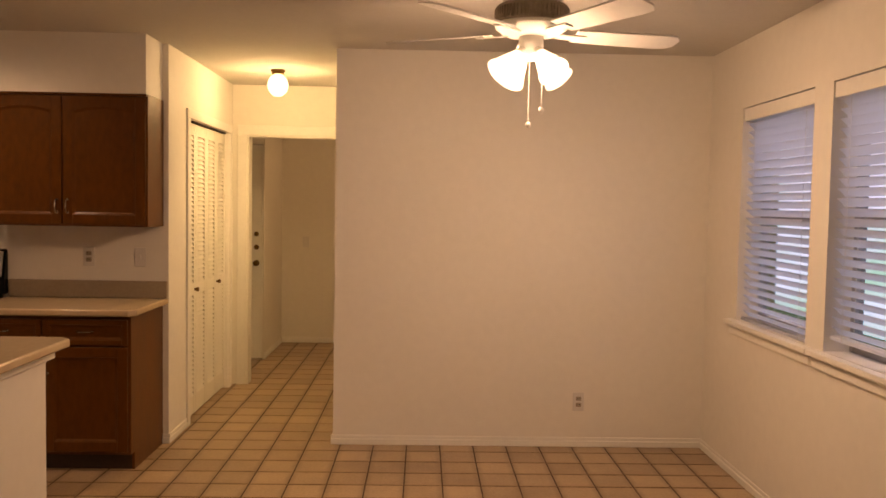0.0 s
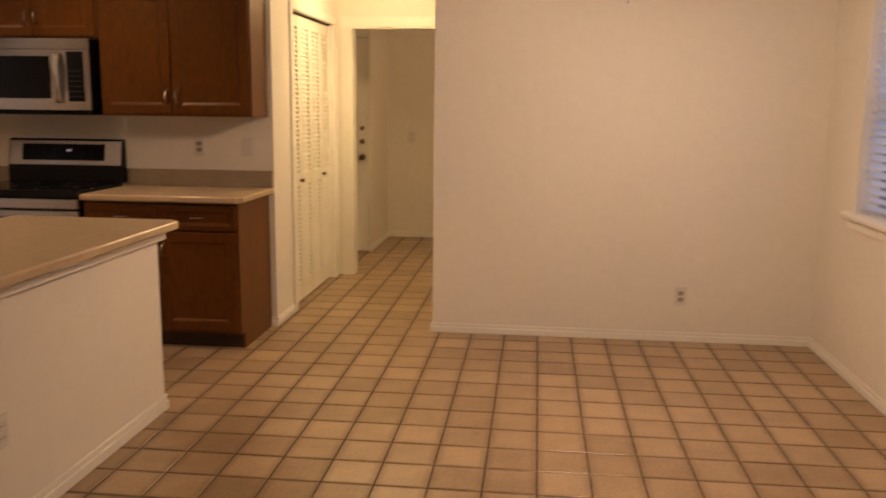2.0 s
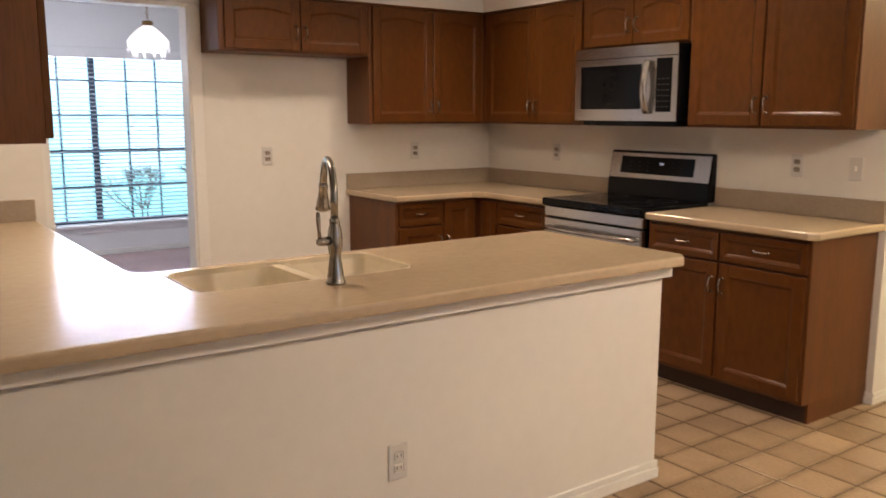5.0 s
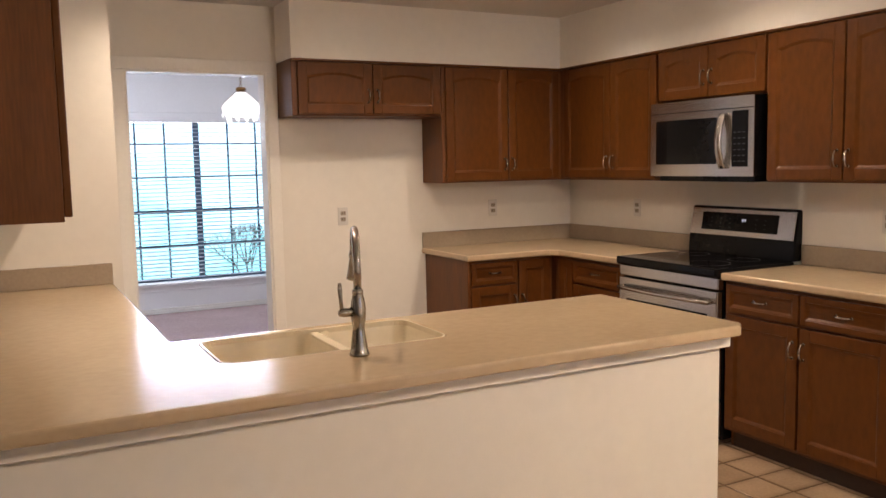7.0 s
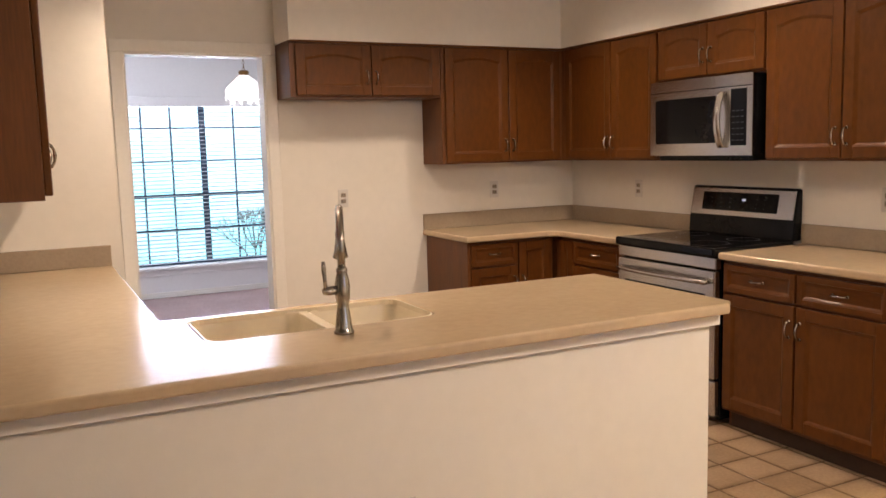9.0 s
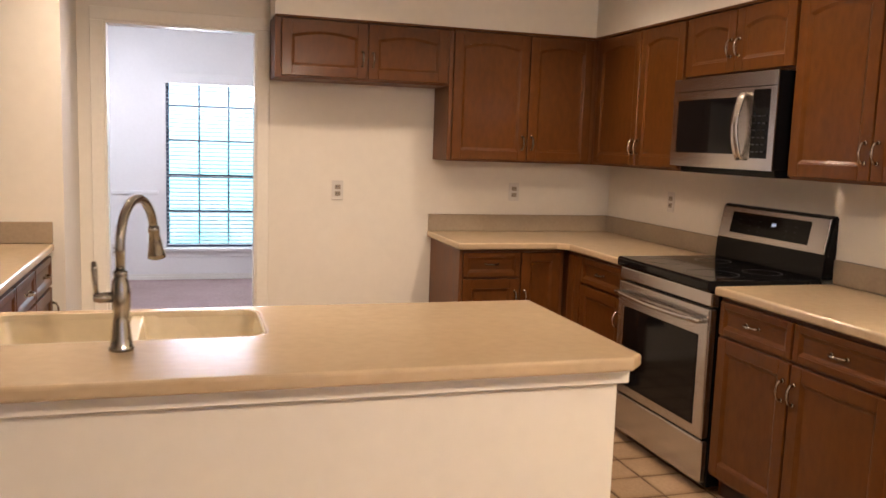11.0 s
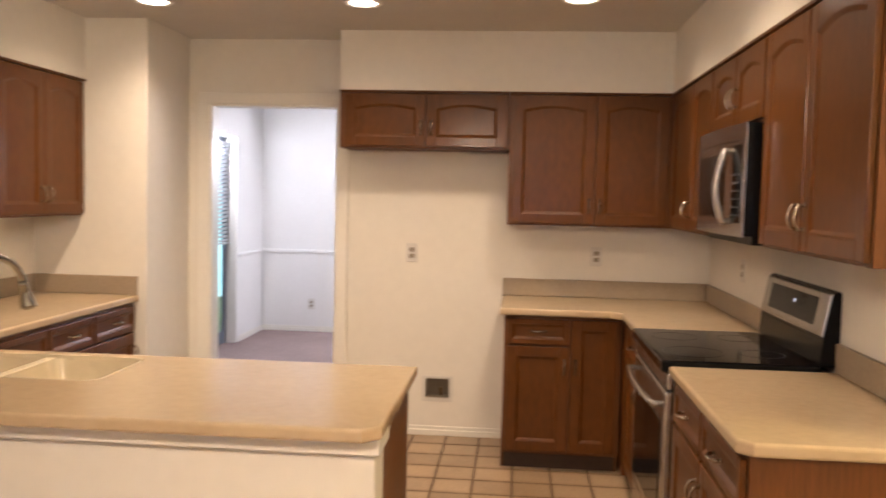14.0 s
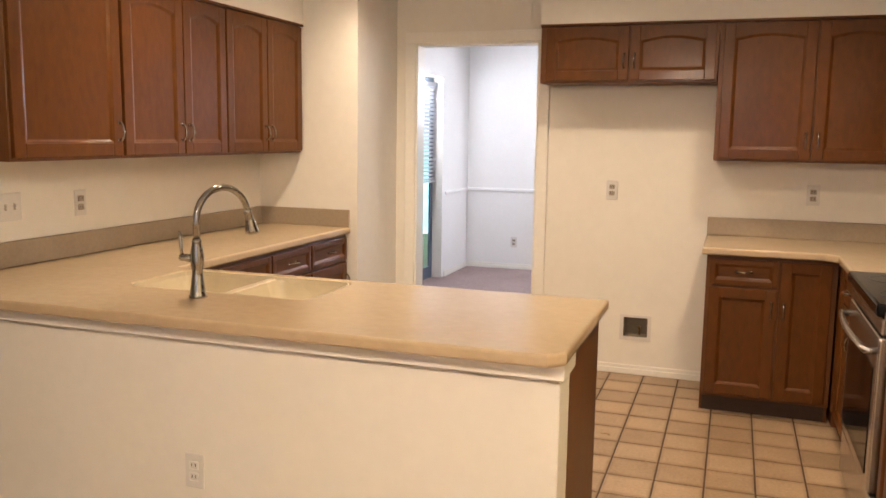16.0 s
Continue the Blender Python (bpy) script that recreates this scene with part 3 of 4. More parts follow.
right_top = worktop("range_side_worktop", "short beige laminate worktop beside the range", [(-2.512, 4.543), (-1.59, 4.543), (-1.552, 4.58), (-1.552, YN), (-2.512, YN)])
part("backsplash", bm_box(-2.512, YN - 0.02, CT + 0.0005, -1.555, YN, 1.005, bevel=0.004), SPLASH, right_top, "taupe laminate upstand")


# ---- sink and faucet ----
def sink():
    s = thing("kitchen_sink", pose(0, 0, 0), "cream composite double bowl sink set into the worktop", "sink")
    mid = 2.335
    for a, b in ((SY0 + 0.004, mid - 0.016), (mid + 0.016, SY1 - 0.004)):
        bm = bmesh.new()
        rings = []
        for inset, z in ((0.0, CT - 0.012), (0.006, CT - 0.035), (0.014, CT - 0.10), (0.03, CT - 0.145), (0.07, CT - 0.16)):
            rings.append([bm.verts.new((x, y, z)) for x, y in rounded(SX0 + 0.004 + inset, a + inset, SX1 - 0.004 - inset, b - inset, 0.045)])
        for p, q in zip(rings, rings[1:]):
            for k in range(len(p)):
                bm.faces.new((p[k], p[(k + 1) % len(p)], q[(k + 1) % len(q)], q[k]))
        bm.faces.new(rings[-1])
        bowl = part("bowl", bm, SINKM, s, "cream composite bowl", smooth=True)
        part("drain", lathe([(0.045, 0), (0.04, 0.003), (0.02, 0.001)], 20, None, Matrix.Translation(((SX0 + SX1) / 2, (a + b) / 2, CT - 0.161))), CHROME, bowl, "metal drain ring", smooth=True)
    part("divider", bm_box(SX0 + 0.004, mid - 0.018, CT - 0.15, SX1 - 0.004, mid + 0.018, CT - 0.011, bevel=0.005, seg=3), SINKM, s, smooth=False)
    part("rim", slab(rounded(SX0 + 0.0005, SY0 + 0.0005, SX1 - 0.0005, SY1 - 0.0005, 0.06), CT - 0.02, CT - 0.0012, rounded(SX0 + 0.006, SY0 + 0.006, SX1 - 0.006, SY1 - 0.006, 0.055)), SINKM, s)


sink()


def faucet():
    f = thing("kitchen_faucet", pose(-1.80, 2.322, CT), "brushed nickel gooseneck kitchen faucet with pull-down sprayer", "faucet")
    part("base", lathe([(0.030, 0.0), (0.031, 0.006), (0.027, 0.012), (0.025, 0.03), (0.019, 0.075), (0.0175, 0.085), (0.022, 0.11), (0.0235, 0.14), (0.021, 0.165), (0.0155, 0.185), (0.017, 0.19), (0.017, 0.197), (0.0125, 0.203)], 24), CHROME, f, smooth=True)
    R, z0 = 0.110, 0.262
    d = Vector((-0.945, 0.325, 0)).normalized()
    pts = [Vector((0, 0, 0.20)), Vector((0, 0, z0))]
    for k in range(1, 15):
        a = radians(180 - 168 * k / 14)
        pts.append(d * (R + R * math.cos(a)) + Vector((0, 0, z0 + R * math.sin(a))))
    neck = part("spout", tube(pts, 0.0118, 14), CHROME, f, smooth=True)
    end, way = pts[-1], (pts[-1] - pts[-2]).normalized()
    way = (way + Vector((0, 0, -0.9)) + d * 0.18).normalized()
    m = Matrix.Translation(end) @ way.to_track_quat("Z", "Y").to_matrix().to_4x4()
    head = part("spray_head", lathe([(0.012, -0.008), (0.0155, 0.0), (0.0155, 0.010), (0.0135, 0.015), (0.017, 0.040), (0.0225, 0.072), (0.025, 0.084), (0.020, 0.087)], 20, None, m), CHROME, f, smooth=True)
    part("spray_face", lathe([(0.019, 0.0872), (0.012, 0.089), (0.0, 0.089)], 20, None, m), BLACK, head, "dark rubber spray face")
    side = Vector((0.15, -1, 0)).normalized()
    arm = tube([side * 0.015 + Vector((0, 0, 0.135)), side * 0.05 + Vector((0, 0, 0.135)), side * 0.063 + Vector((0, 0, 0.135))], [0.014, 0.0135, 0.010], 14)
    lever = part("lever_hub", arm, CHROME, f, smooth=True)
    part("lever", tube([side * 0.055 + Vector((0, 0, 0.135)), side * 0.058 + Vector((0, 0, 0.17)), side * 0.06 + Vector((0, 0, 0.205)), side * 0.061 + Vector((0, 0, 0.225))], [0.0065, 0.0055, 0.0075, 0.005], 10), CHROME, lever, smooth=True)


faucet()


# ---- appliances ----
def kitchen_range():
    w = 0.775
    r = thing("kitchen_range", pose(-3.292, 4.528, 0), "stainless electric range with black glass cooktop", "range")
    part("body", bm_box(0.004, 0.045, 0.03, w - 0.004, 0.60, 0.895, bevel=0.004), BLACK, r, "black enamel sides")
    part("storage_drawer", bm_box(0.008, 0.012, 0.05, w - 0.008, 0.045, 0.235, bevel=0.008, seg=3), STEEL, r, "stainless lower drawer")
    door = part("oven_door", bm_box(0.008, 0.005, 0.245, w - 0.008, 0.045, 0.80, bevel=0.008, seg=3), STEEL, r, "stainless oven door")
    part("oven_window", bm_box(0.075, 0.002, 0.29, w - 0.075, 0.02, 0.68, bevel=0.002, seg=1), BGLASS, door, "black glass oven window")
    n = 12
    pts = [(0.05, 0.01, 0.745)] + [(0.05 + (w - 0.1) * k / n, -0.03 - 0.018 * math.sin(math.pi * k / n), 0.745) for k in range(n + 1)] + [(w - 0.05, 0.01, 0.745)]
    part("oven_handle", tube(pts, 0.0125, 12), STEEL, door, "bowed stainless bar handle", smooth=True)
    part("front_trim", bm_box(0.006, 0.01, 0.808, w - 0.006, 0.05, 0.868, bevel=0.006, seg=3), STEEL, r, "stainless front strip")
    part("cooktop", bm_box(0.0, -0.012, 0.872, w, 0.553, 0.918, bevel=0.012, seg=4), BGLASS, r, "glossy black glass cooktop")
    # sloping back console
    bm = bmesh.new()
    prof = [(0.545, 0.915), (0.611, 0.915), (0.611, 1.188), (0.594, 1.188), (0.583, 1.181), (0.553, 1.014)]
    for x in (0.0, w):
        vs = [bm.verts.new((x, y, z)) for y, z in prof]
        bm.faces.new(vs)
    bm.verts.ensure_lookup_table()
    k = len(prof)
    for i in range(k):
        bm.faces.new((bm.verts[i], bm.verts[(i + 1) % k], bm.verts[k + (i + 1) % k], bm.verts[k + i]))
    bmesh.ops.recalc_face_normals(bm, faces=bm.faces[:])
    bmesh.ops.bevel(bm, geom=bm.edges[:], offset=0.006, segments=2, affect="EDGES")
    console = part("back_console", bm, BLACK, r, "black back console")
    slope = Vector((0, 0.029, 0.167)).normalized()
    nrm = Vector((0, -slope.z, slope.y))
    m = Matrix((Vector((1, 0, 0)), slope, -nrm)).transposed().to_4x4()
    m.translation = Vector((0, 0.5545, 1.02))
    face = part("control_fascia", moved(bm_box(0.012, 0.0, -0.006, w - 0.012, 0.158, 0.004, bevel=0.003), m), STEEL, console, "stainless control fascia")
    part("control_glass", moved(bm_box(0.10, 0.03, -0.0085, w - 0.12, 0.135, -0.004, bevel=0.002), m), BGLASS, console, "black glass control panel")
    bm = bmesh.new()
    for x, ww in ((0.405, 0.005), (0.415, 0.005), (0.425, 0.005)):
        bm_box(x, 0.088, -0.0092, x + ww, 0.102, -0.0087, bm=bm)
    part("display_digits", moved(bm, m), CLOCK, console, "small lit blue-white display")
    for gx in (0.17, 0.24, 0.31, 0.50, 0.56):
        for gz in (0.05, 0.075, 0.1):
            part("key_mark", moved(bm_box(gx, gz, -0.0092, gx + 0.014, gz + 0.002, -0.0087), m), KEYM, console)
    for cx, cy, rr in ((0.2, 0.14, 0.10), (0.57, 0.14, 0.115), (0.2, 0.40, 0.085), (0.57, 0.40, 0.085)):
        bm = lathe([(rr, 0.9182), (rr, 0.9186), (rr - 0.003, 0.9186), (rr - 0.003, 0.9182)], 40, None, Matrix.Translation((cx, cy, 0)), False)
        part("burner_ring", bm, KEYM, r, "faint grey burner ring")


kitchen_range()


def microwave():
    w, z0, z1 = 0.766, 1.372, 1.786
    mw = thing("microwave_oven", pose(-3.303, YN - 0.362, 0), "stainless over-the-range microwave with bowed handle", "microwave")
    part("case", bm_box(0.002, 0.0105, z0 + 0.004, w - 0.002, 0.361, z1 - 0.001, bevel=0.003), BLACK, mw, "black painted case")
    # bowed stainless front
    n = 16
    bm = bmesh.new()
    fr = [bm.verts.new((w * k / n, 0.006 - 0.014 * math.sin(math.pi * k / n), z0)) for k in range(n + 1)]
    to = [bm.verts.new((v.co.x, v.co.y, z1)) for v in fr]
    fb = [bm.verts.new((v.co.x, 0.011, z0)) for v in fr]
    tb = [bm.verts.new((v.co.x, 0.011, z1)) for v in fr]
    for k in range(n):
        bm.faces.new((fr[k], fr[k + 1], to[k + 1], to[k]))
        bm.faces.new((fb[k], fb[k + 1], fr[k + 1], fr[k]))
        bm.faces.new((to[k], to[k + 1], tb[k + 1], tb[k]))
    bm.faces.new((fr[0], to[0], tb[0], fb[0]))
    bm.faces.new((fr[n], to[n], tb[n], fb[n]))
    door = part("door", bm, STEEL, mw, "bowed stainless front")

    def inset(name, a, b, lo, hi, material, lab, lift=0.0015):
        bm = bmesh.new()
        k = 10
        y = lambda x: 0.006 - 0.014 * math.sin(math.pi * x / w) - lift
        f0 = [bm.verts.new((a + (b - a) * i / k, y(a + (b - a) * i / k), lo)) for i in range(k + 1)]
        f1 = [bm.verts.new((v.co.x, v.co.y, hi)) for v in f0]
        b0 = [bm.verts.new((v.co.x, v.co.y + 0.006, lo)) for v in f0]
        b1 = [bm.verts.new((v.co.x, v.co.y + 0.006, hi)) for v in f0]
        for i in range(k):
            bm.faces.new((f0[i], f0[i + 1], f1[i + 1], f1[i]))
            bm.faces.new((b0[i], b0[i + 1], f0[i + 1], f0[i]))
            bm.faces.new((f1[i], f1[i + 1], b1[i + 1], b1[i]))
        bm.faces.new((f0[0], f1[0], b1[0], b0[0]))
        bm.faces.new((f0[k], f1[k], b1[k], b0[k]))
        return part(name, bm, material, door, lab)
    inset("window", 0.05, 0.525, z0 + 0.065, z1 - 0.102, BGLASS, "black glass viewing window")
    panel = inset("control_panel", 0.628, 0.73, z0 + 0.05, z1 - 0.075, BGLASS, "black glass control panel")
    key = mesh_of("key", bm_box(-0.008, -0.0068, -0.003, 0.008, -0.003, 0.003), KEYM)
    for i in range(3):
        for j in range(6):
            k = new("key", key)
            k.parent, k.location = panel, (0.649 + i * 0.03, 0.0005, z0 + 0.078 + j * 0.03)
    inset("top_seam", 0.004, w - 0.004, z1 - 0.064, z1 - 0.060, BLACK, "thin dark vent seam", 0.0006)
    n = 14
    pts = [(0.578, 0.0, z0 + 0.055)] + [(0.578, -0.022 - 0.03 * math.sin(math.pi * k / n), z0 + 0.05 + 0.27 * k / n) for k in range(n + 1)] + [(0.578, 0.0, z0 + 0.315)]
    bm = tube(pts, 0.013, 14)
    for v in bm.verts:
        v.co.x = 0.578 + (v.co.x - 0.578) * 1.7
    part("handle", bm, STEEL, door, "curved polished handle", smooth=True)
    part("underside", bm_box(0.03, 0.05, z0 - 0.03, w - 0.03, 0.345, z0 + 0.007, bevel=0.004), BLACK, mw, "dark vent underside")


microwave()


# ---- fittings ----
def outlet(m, label="ivory duplex wall outlet", kind="outlet", face=None):
    """A cover plate on a wall; it faces local -y."""
    o = thing("wall_outlet" if kind == "outlet" else "light_switch", m, label, "outlet" if kind == "outlet" else "switch", "wall plates")
    part("cover_plate", bm_box(-0.035, -0.006, -0.058, 0.035, 0.0, 0.058, bevel=0.003), PLATE, o)
    if kind == "outlet":
        for s in (-1, 1):
            rec = part("receptacle", bm_box(-0.017, -0.009, s * 0.0195 - 0.0135, 0.017, -0.004, s * 0.0195 + 0.0135, bevel=0.005, seg=3), face or PLATEG, o)
            bm = bmesh.new()
            for dx in (-0.007, 0.007):
                bm_box(dx - 0.0015, -0.0096, s * 0.0195 - 0.003, dx + 0.0015, -0.0085, s * 0.0195 + 0.006, bm=bm)
            part("slots", bm, SLOT, rec, "dark slots")
    else:
        part("toggle", bm_box(-0.006, -0.016, -0.012, 0.006, -0.004, 0.012, bevel=0.003), PLATE, o)
    return o


outlet(pose(XW, 3.335, 1.142, 0, 0, 90), "ivory duplex outlet on the fridge space wall")
outlet(pose(XW, 4.465, 1.15, 0, 0, 90), "ivory duplex outlet above the corner worktop")
outlet(pose(-3.83, YN, 1.15), "ivory duplex outlet beside the range")
outlet(pose(-2.03, YN, 1.15), "ivory duplex outlet above the short worktop")
outlet(pose(-1.72, YN, 1.15), "ivory rocker switch above the short worktop", "switch")
outlet(pose(PX0, 2.425, 0.365, 0, 0, 90), "white duplex outlet low on the peninsula wall", face=PLATE)
outlet(pose(0.99, YD, 0.285), "ivory duplex outlet low on the plain breakfast wall")
outlet(pose(-2.44, YS, 1.135, 0, 0, 180), "ivory duplex outlet above the sink wall worktop")
plate = thing("light_switch", pose(-2.024, YS, 1.145, 0, 0, 180), "ivory triple toggle switch plate above the sink worktop", "switch", "wall plates")
part("cover_plate", bm_box(-0.0815, -0.006, -0.058, 0.0815, 0.0, 0.058, bevel=0.003), PLATE, plate)
for tx in (-0.046, 0.0, 0.046):
    part("toggle_slot", bm_box(tx - 0.0055, -0.0066, -0.013, tx + 0.0055, -0.005, 0.013), PLATEG, plate, "grey toggle slot")
    part("toggle", bm_box(tx - 0.004, -0.017, -0.002, tx + 0.004, -0.005, 0.010, bevel=0.002), PLATE, plate)
outlet(pose(XF, 1.795, 0.30, 0, 0, 90), "ivory duplex outlet low on the dining room wall")
outlet(pose(-1.245, 8.95, 1.08), "darkened switch on the foyer wall", "switch")


def ice_box():
    b = thing("water_line_box", pose(XW, 3.512, 0.30, 0, 0, 90), "recessed water line box with white rim, dark inside", "utility box")
    bm = bmesh.new()
    for x0, z0, x1, z1 in ((-0.095, -0.085, -0.073, 0.075), (0.073, -0.085, 0.095, 0.075), (-0.073, -0.085, 0.073, -0.062), (-0.073, 0.060, 0.073, 0.075)):
        bm_box(x0, -0.005, z0, x1, 0.0, z1, bm=bm)
    part("rim", bm, PLATE, b)
    part("back", bm_box(-0.0725, 0.085, -0.0615, 0.0725, 0.09, 0.0615), BOXIN, b, "grey box interior")
    for x0, z0, x1, z1 in ((-0.0725, -0.0615, -0.0695, 0.0615), (0.0695, -0.0615, 0.0725, 0.0615), (-0.0695, -0.0615, 0.0695, -0.0585), (-0.0695, 0.0585, 0.0695, 0.0615)):
        part("side", bm_box(x0, 0.0, z0, x1, 0.0849, z1), BOXIN, b)
    part("valve", tube([(0.02, 0.06, -0.058), (0.02, 0.055, -0.02), (0.02, 0.03, -0.005), (0.02, 0.015, -0.005)], 0.008, 8), BRASS, b, "small brass valve", smooth=True)


ice_box()


# ---- ceiling lights ----
# fixtures for all of CANS, the two added unseen ones too
for cx, cy in CANS:
    c = thing("recessed_light", pose(cx, cy, H), "lit recessed ceiling downlight with white ring", "ceiling light", "kitchen downlights")
    part("trim_ring", lathe([(0.098, 0.0), (0.098, -0.004), (0.088, -0.009), (0.074, -0.006), (0.074, 0.0)], 32), FANW, c, smooth=True)
    part("lens", lathe([(0.0735, -0.001), (0.06, -0.007), (0.03, -0.011), (0.0, -0.012)], 32), CANLIT, c, "glowing frosted lens", smooth=True).visible_shadow = False


def hall_globe():
    g = thing("hall_ceiling_light", pose(-1.05, 6.05, H), "lit frosted globe ceiling light with bronze collar", "ceiling light")
    part("collar", lathe([(0.0, 0.0), (0.052, 0.0), (0.052, -0.010), (0.042, -0.02), (0.044, -0.032), (0.0, -0.032)], 24), BRASS, g, smooth=True)
    prof = [(0.045, -0.03)]
    for k in range(1, 13):
        a = math.pi * k / 12
        prof.append((0.072 * math.sin(a) if k < 12 else 0.0, -0.108 + 0.080 * math.cos(a)))
    ob = part("globe", lathe(prof, 28), GLOBE, g, "glowing white glass globe", smooth=True)
    ob.visible_shadow = False


hall_globe()


def ceiling_fan():
    f = thing("ceiling_fan", pose(FAN[0], FAN[1], H - 0.075), "white hugger ceiling fan with four lit tulip shades", "ceiling fan")
    part("canopy", lathe([(0.0, 0.075), (0.085, 0.075), (0.095, 0.03), (0.115, -0.015), (0.135, -0.035), (0.0, -0.035)], 36), FANW, f, smooth=True)
    part("motor_housing", lathe([(0.13, -0.035), (0.148, -0.045), (0.150, -0.115), (0.0, -0.115)], 40), FANV, f, "bronze vented motor band", smooth=False)
    bm = bmesh.new()
    for k in range(60):
        a = 2 * math.pi * k / 60
        moved_fin = bm_box(0.146, -0.003, -0.105, 0.155, 0.003, -0.055)
        bmesh.ops.rotate(moved_fin, verts=moved_fin.verts[:], cent=(0, 0, 0), matrix=Matrix.Rotation(a, 3, "Z"))
        me = bpy.data.meshes.new("fin")
        moved_fin.to_mesh(me)
        moved_fin.free()
        bm.from_mesh(me)
        bpy.data.meshes.remove(me)
    part("vent_grille", bm, FANV, f, "bronze vent fins")
    part("lower_housing", lathe([(0.152, -0.115), (0.15, -0.13), (0.115, -0.155), (0.06, -0.165), (0.0, -0.165)], 40), FANW, f, smooth=True)
    for k in range(5):
        a = radians(12 + 72 * k)
        m = pose(0, 0, -0.155, 0, 0, math.degrees(a)) @ pose(0, 0, 0, -12)
        iron = part("blade_iron", moved(bm_box(0.10, -0.02, -0.004, 0.24, 0.02, 0.003, bevel=0.002), m), FANW, f, "white blade bracket")
        outline = [(0.19, -0.055), (0.30, -0.062), (0.58, -0.070), (0.635, -0.062), (0.66, -0.03), (0.66, 0.03), (0.635, 0.062), (0.58, 0.070), (0.30, 0.062), (0.19, 0.055)]
        part("blade", moved(slab(outline, 0.003, 0.010), m), FANW, f, "white fan blade")
    part("light_hub", lathe([(0.0, -0.165), (0.05, -0.165), (0.052, -0.20), (0.045, -0.245), (0.03, -0.26), (0.0, -0.262)], 24), FANW, f, smooth=True)
    for k in range(4):
        a = radians(30 + 90 * k)
        m = pose(0.04 * math.cos(a), 0.04 * math.sin(a), -0.225, 0, 0, math.degrees(a)) @ pose(0, 0, 0, 0, 180 - 48, 0)
        arm = part("socket_arm", lathe([(0.0, -0.01), (0.02, -0.01), (0.022, 0.03), (0.028, 0.035), (0.0, 0.036)], 16, None, m), FANW, f, smooth=True)
        shade = part("shade", lathe([(0.026, 0.03), (0.032, 0.05), (0.045, 0.09), (0.056, 0.125), (0.066, 0.15), (0.063, 0.149), (0.052, 0.12), (0.04, 0.085), (0.024, 0.045)], 24, None, m), BULB, f, "glowing frosted tulip shade", smooth=True)
        shade.visible_shadow = False
    for dx, dy, lo in ((-0.012, -0.045, -0.53), (0.045, -0.02, -0.465)):
        chain = part("pull_chain", tube([(dx, dy, -0.25), (dx, dy, lo)], 0.0022, 6), TRIM, f, "thin pull chain")
        part("chain_knob", lathe([(0.0, -0.014), (0.009, -0.008), (0.011, 0.0), (0.008, 0.008), (0.0, 0.012)], 12, None, Matrix.Translation((dx, dy, lo))), FANW, chain, "white wooden knob", smooth=True)


ceiling_fan()


# ---- louvered closet doors ----
def louver_door(y0, y1, knob):
    """One bifold leaf in the plane of the hall's west wall."""
    d = thing("louvered_closet_door", pose(XP - 0.03, y0, 0.014), "white louvered bifold closet door leaf, closed", "door", "bifold closet leaves")
    w, h, t, st = y1 - y0 - 0.004, 2.012, 0.028, 0.042
    for a in (0.0, w - st):
        part("stile", bm_box(-t, a, 0, 0, a + st, h, bevel=0.003), LOUVER, d)
    for lo, hi in ((0, 0.13), (0.83, 0.91), (h - 0.08, h)):
        part("rail", bm_box(-t, st, lo, -0.001, w - st, hi, bevel=0.003), LOUVER, d)
    slat = bm_box(-0.020, st, -0.0035, 0.021, w - st, 0.0035, bevel=0.002, seg=1)
    moved(slat, pose(-t / 2, 0, 0, 0, 54, 0))
    me = mesh_of("slat", slat, LOUVER)
    for lo, hi in ((0.13, 0.83), (0.91, h - 0.08)):
        n = int((hi - lo) / 0.031)
        for k in range(n):
            s = new("slat", me)
            s.parent, s.location = d, (0, 0, lo + (k + 0.5) * (hi - lo) / n)
    if knob:
        ky = 0.024 if knob < 0 else w - 0.024
        part("knob", lathe([(0.010, 0), (0.007, 0.008), (0.014, 0.016), (0.016, 0.024), (0.010, 0.03), (0.0, 0.031)], 16, None, Matrix.Translation((0, ky, 0.87)) @ pose(0, 0, 0, 0, 90)), BRASS, d, "dark bronze knob", smooth=True)


LY = [5.58 + 0.285 * k for k in range(5)]
louver_door(LY[0], LY[1], 1)
louver_door(LY[1], LY[2], 0)
louver_door(LY[2], LY[3], 0)
louver_door(LY[3], LY[4], -1)
setting("trim_closet_track", bm_box(XP - 0.07, 5.592, 2.031, XP - 0.02, 6.708, 2.0405), SLOT)
for yy in (5.58, 6.708):
    setting("trim_closet_jamb", bm_box(XP - 0.10, yy - 0.001, 0, XP + 0.002, yy + 0.012 if yy < 6 else 6.721, 2.04), TRIM)


def front_door():
    d = thing("front_door", pose(-2.414, 7.955, 0.01), "white painted entry door with brass knob, closed", "door")
    slabm = part("slab", bm_box(0.003, 0, 0, 0.897, 0.045, 2.02, bevel=0.003), TRIM, d)
    for zc, r in ((0.91, 0.028), (1.06, 0.024), (1.185, 0.022)):
        part("knob" if zc < 1 else "deadbolt", lathe([(r, 0), (r, 0.006), (r * 0.45, 0.012), (r * 0.45, 0.03), (r * 0.95, 0.045), (r * 0.8, 0.062), (0, 0.065)] if zc < 1 else [(r, 0), (r, 0.01), (r * 0.7, 0.02), (0, 0.021)], 18, None, Matrix.Translation((0.842, 0, zc)) @ pose(0, 0, 0, 90)), BRASS, d, "aged brass lock", smooth=True)


front_door()
casing("trim_front_door", "y", 7.95, -1, -2.415, -1.512, 2.04, 0.06, sides=(True, False))


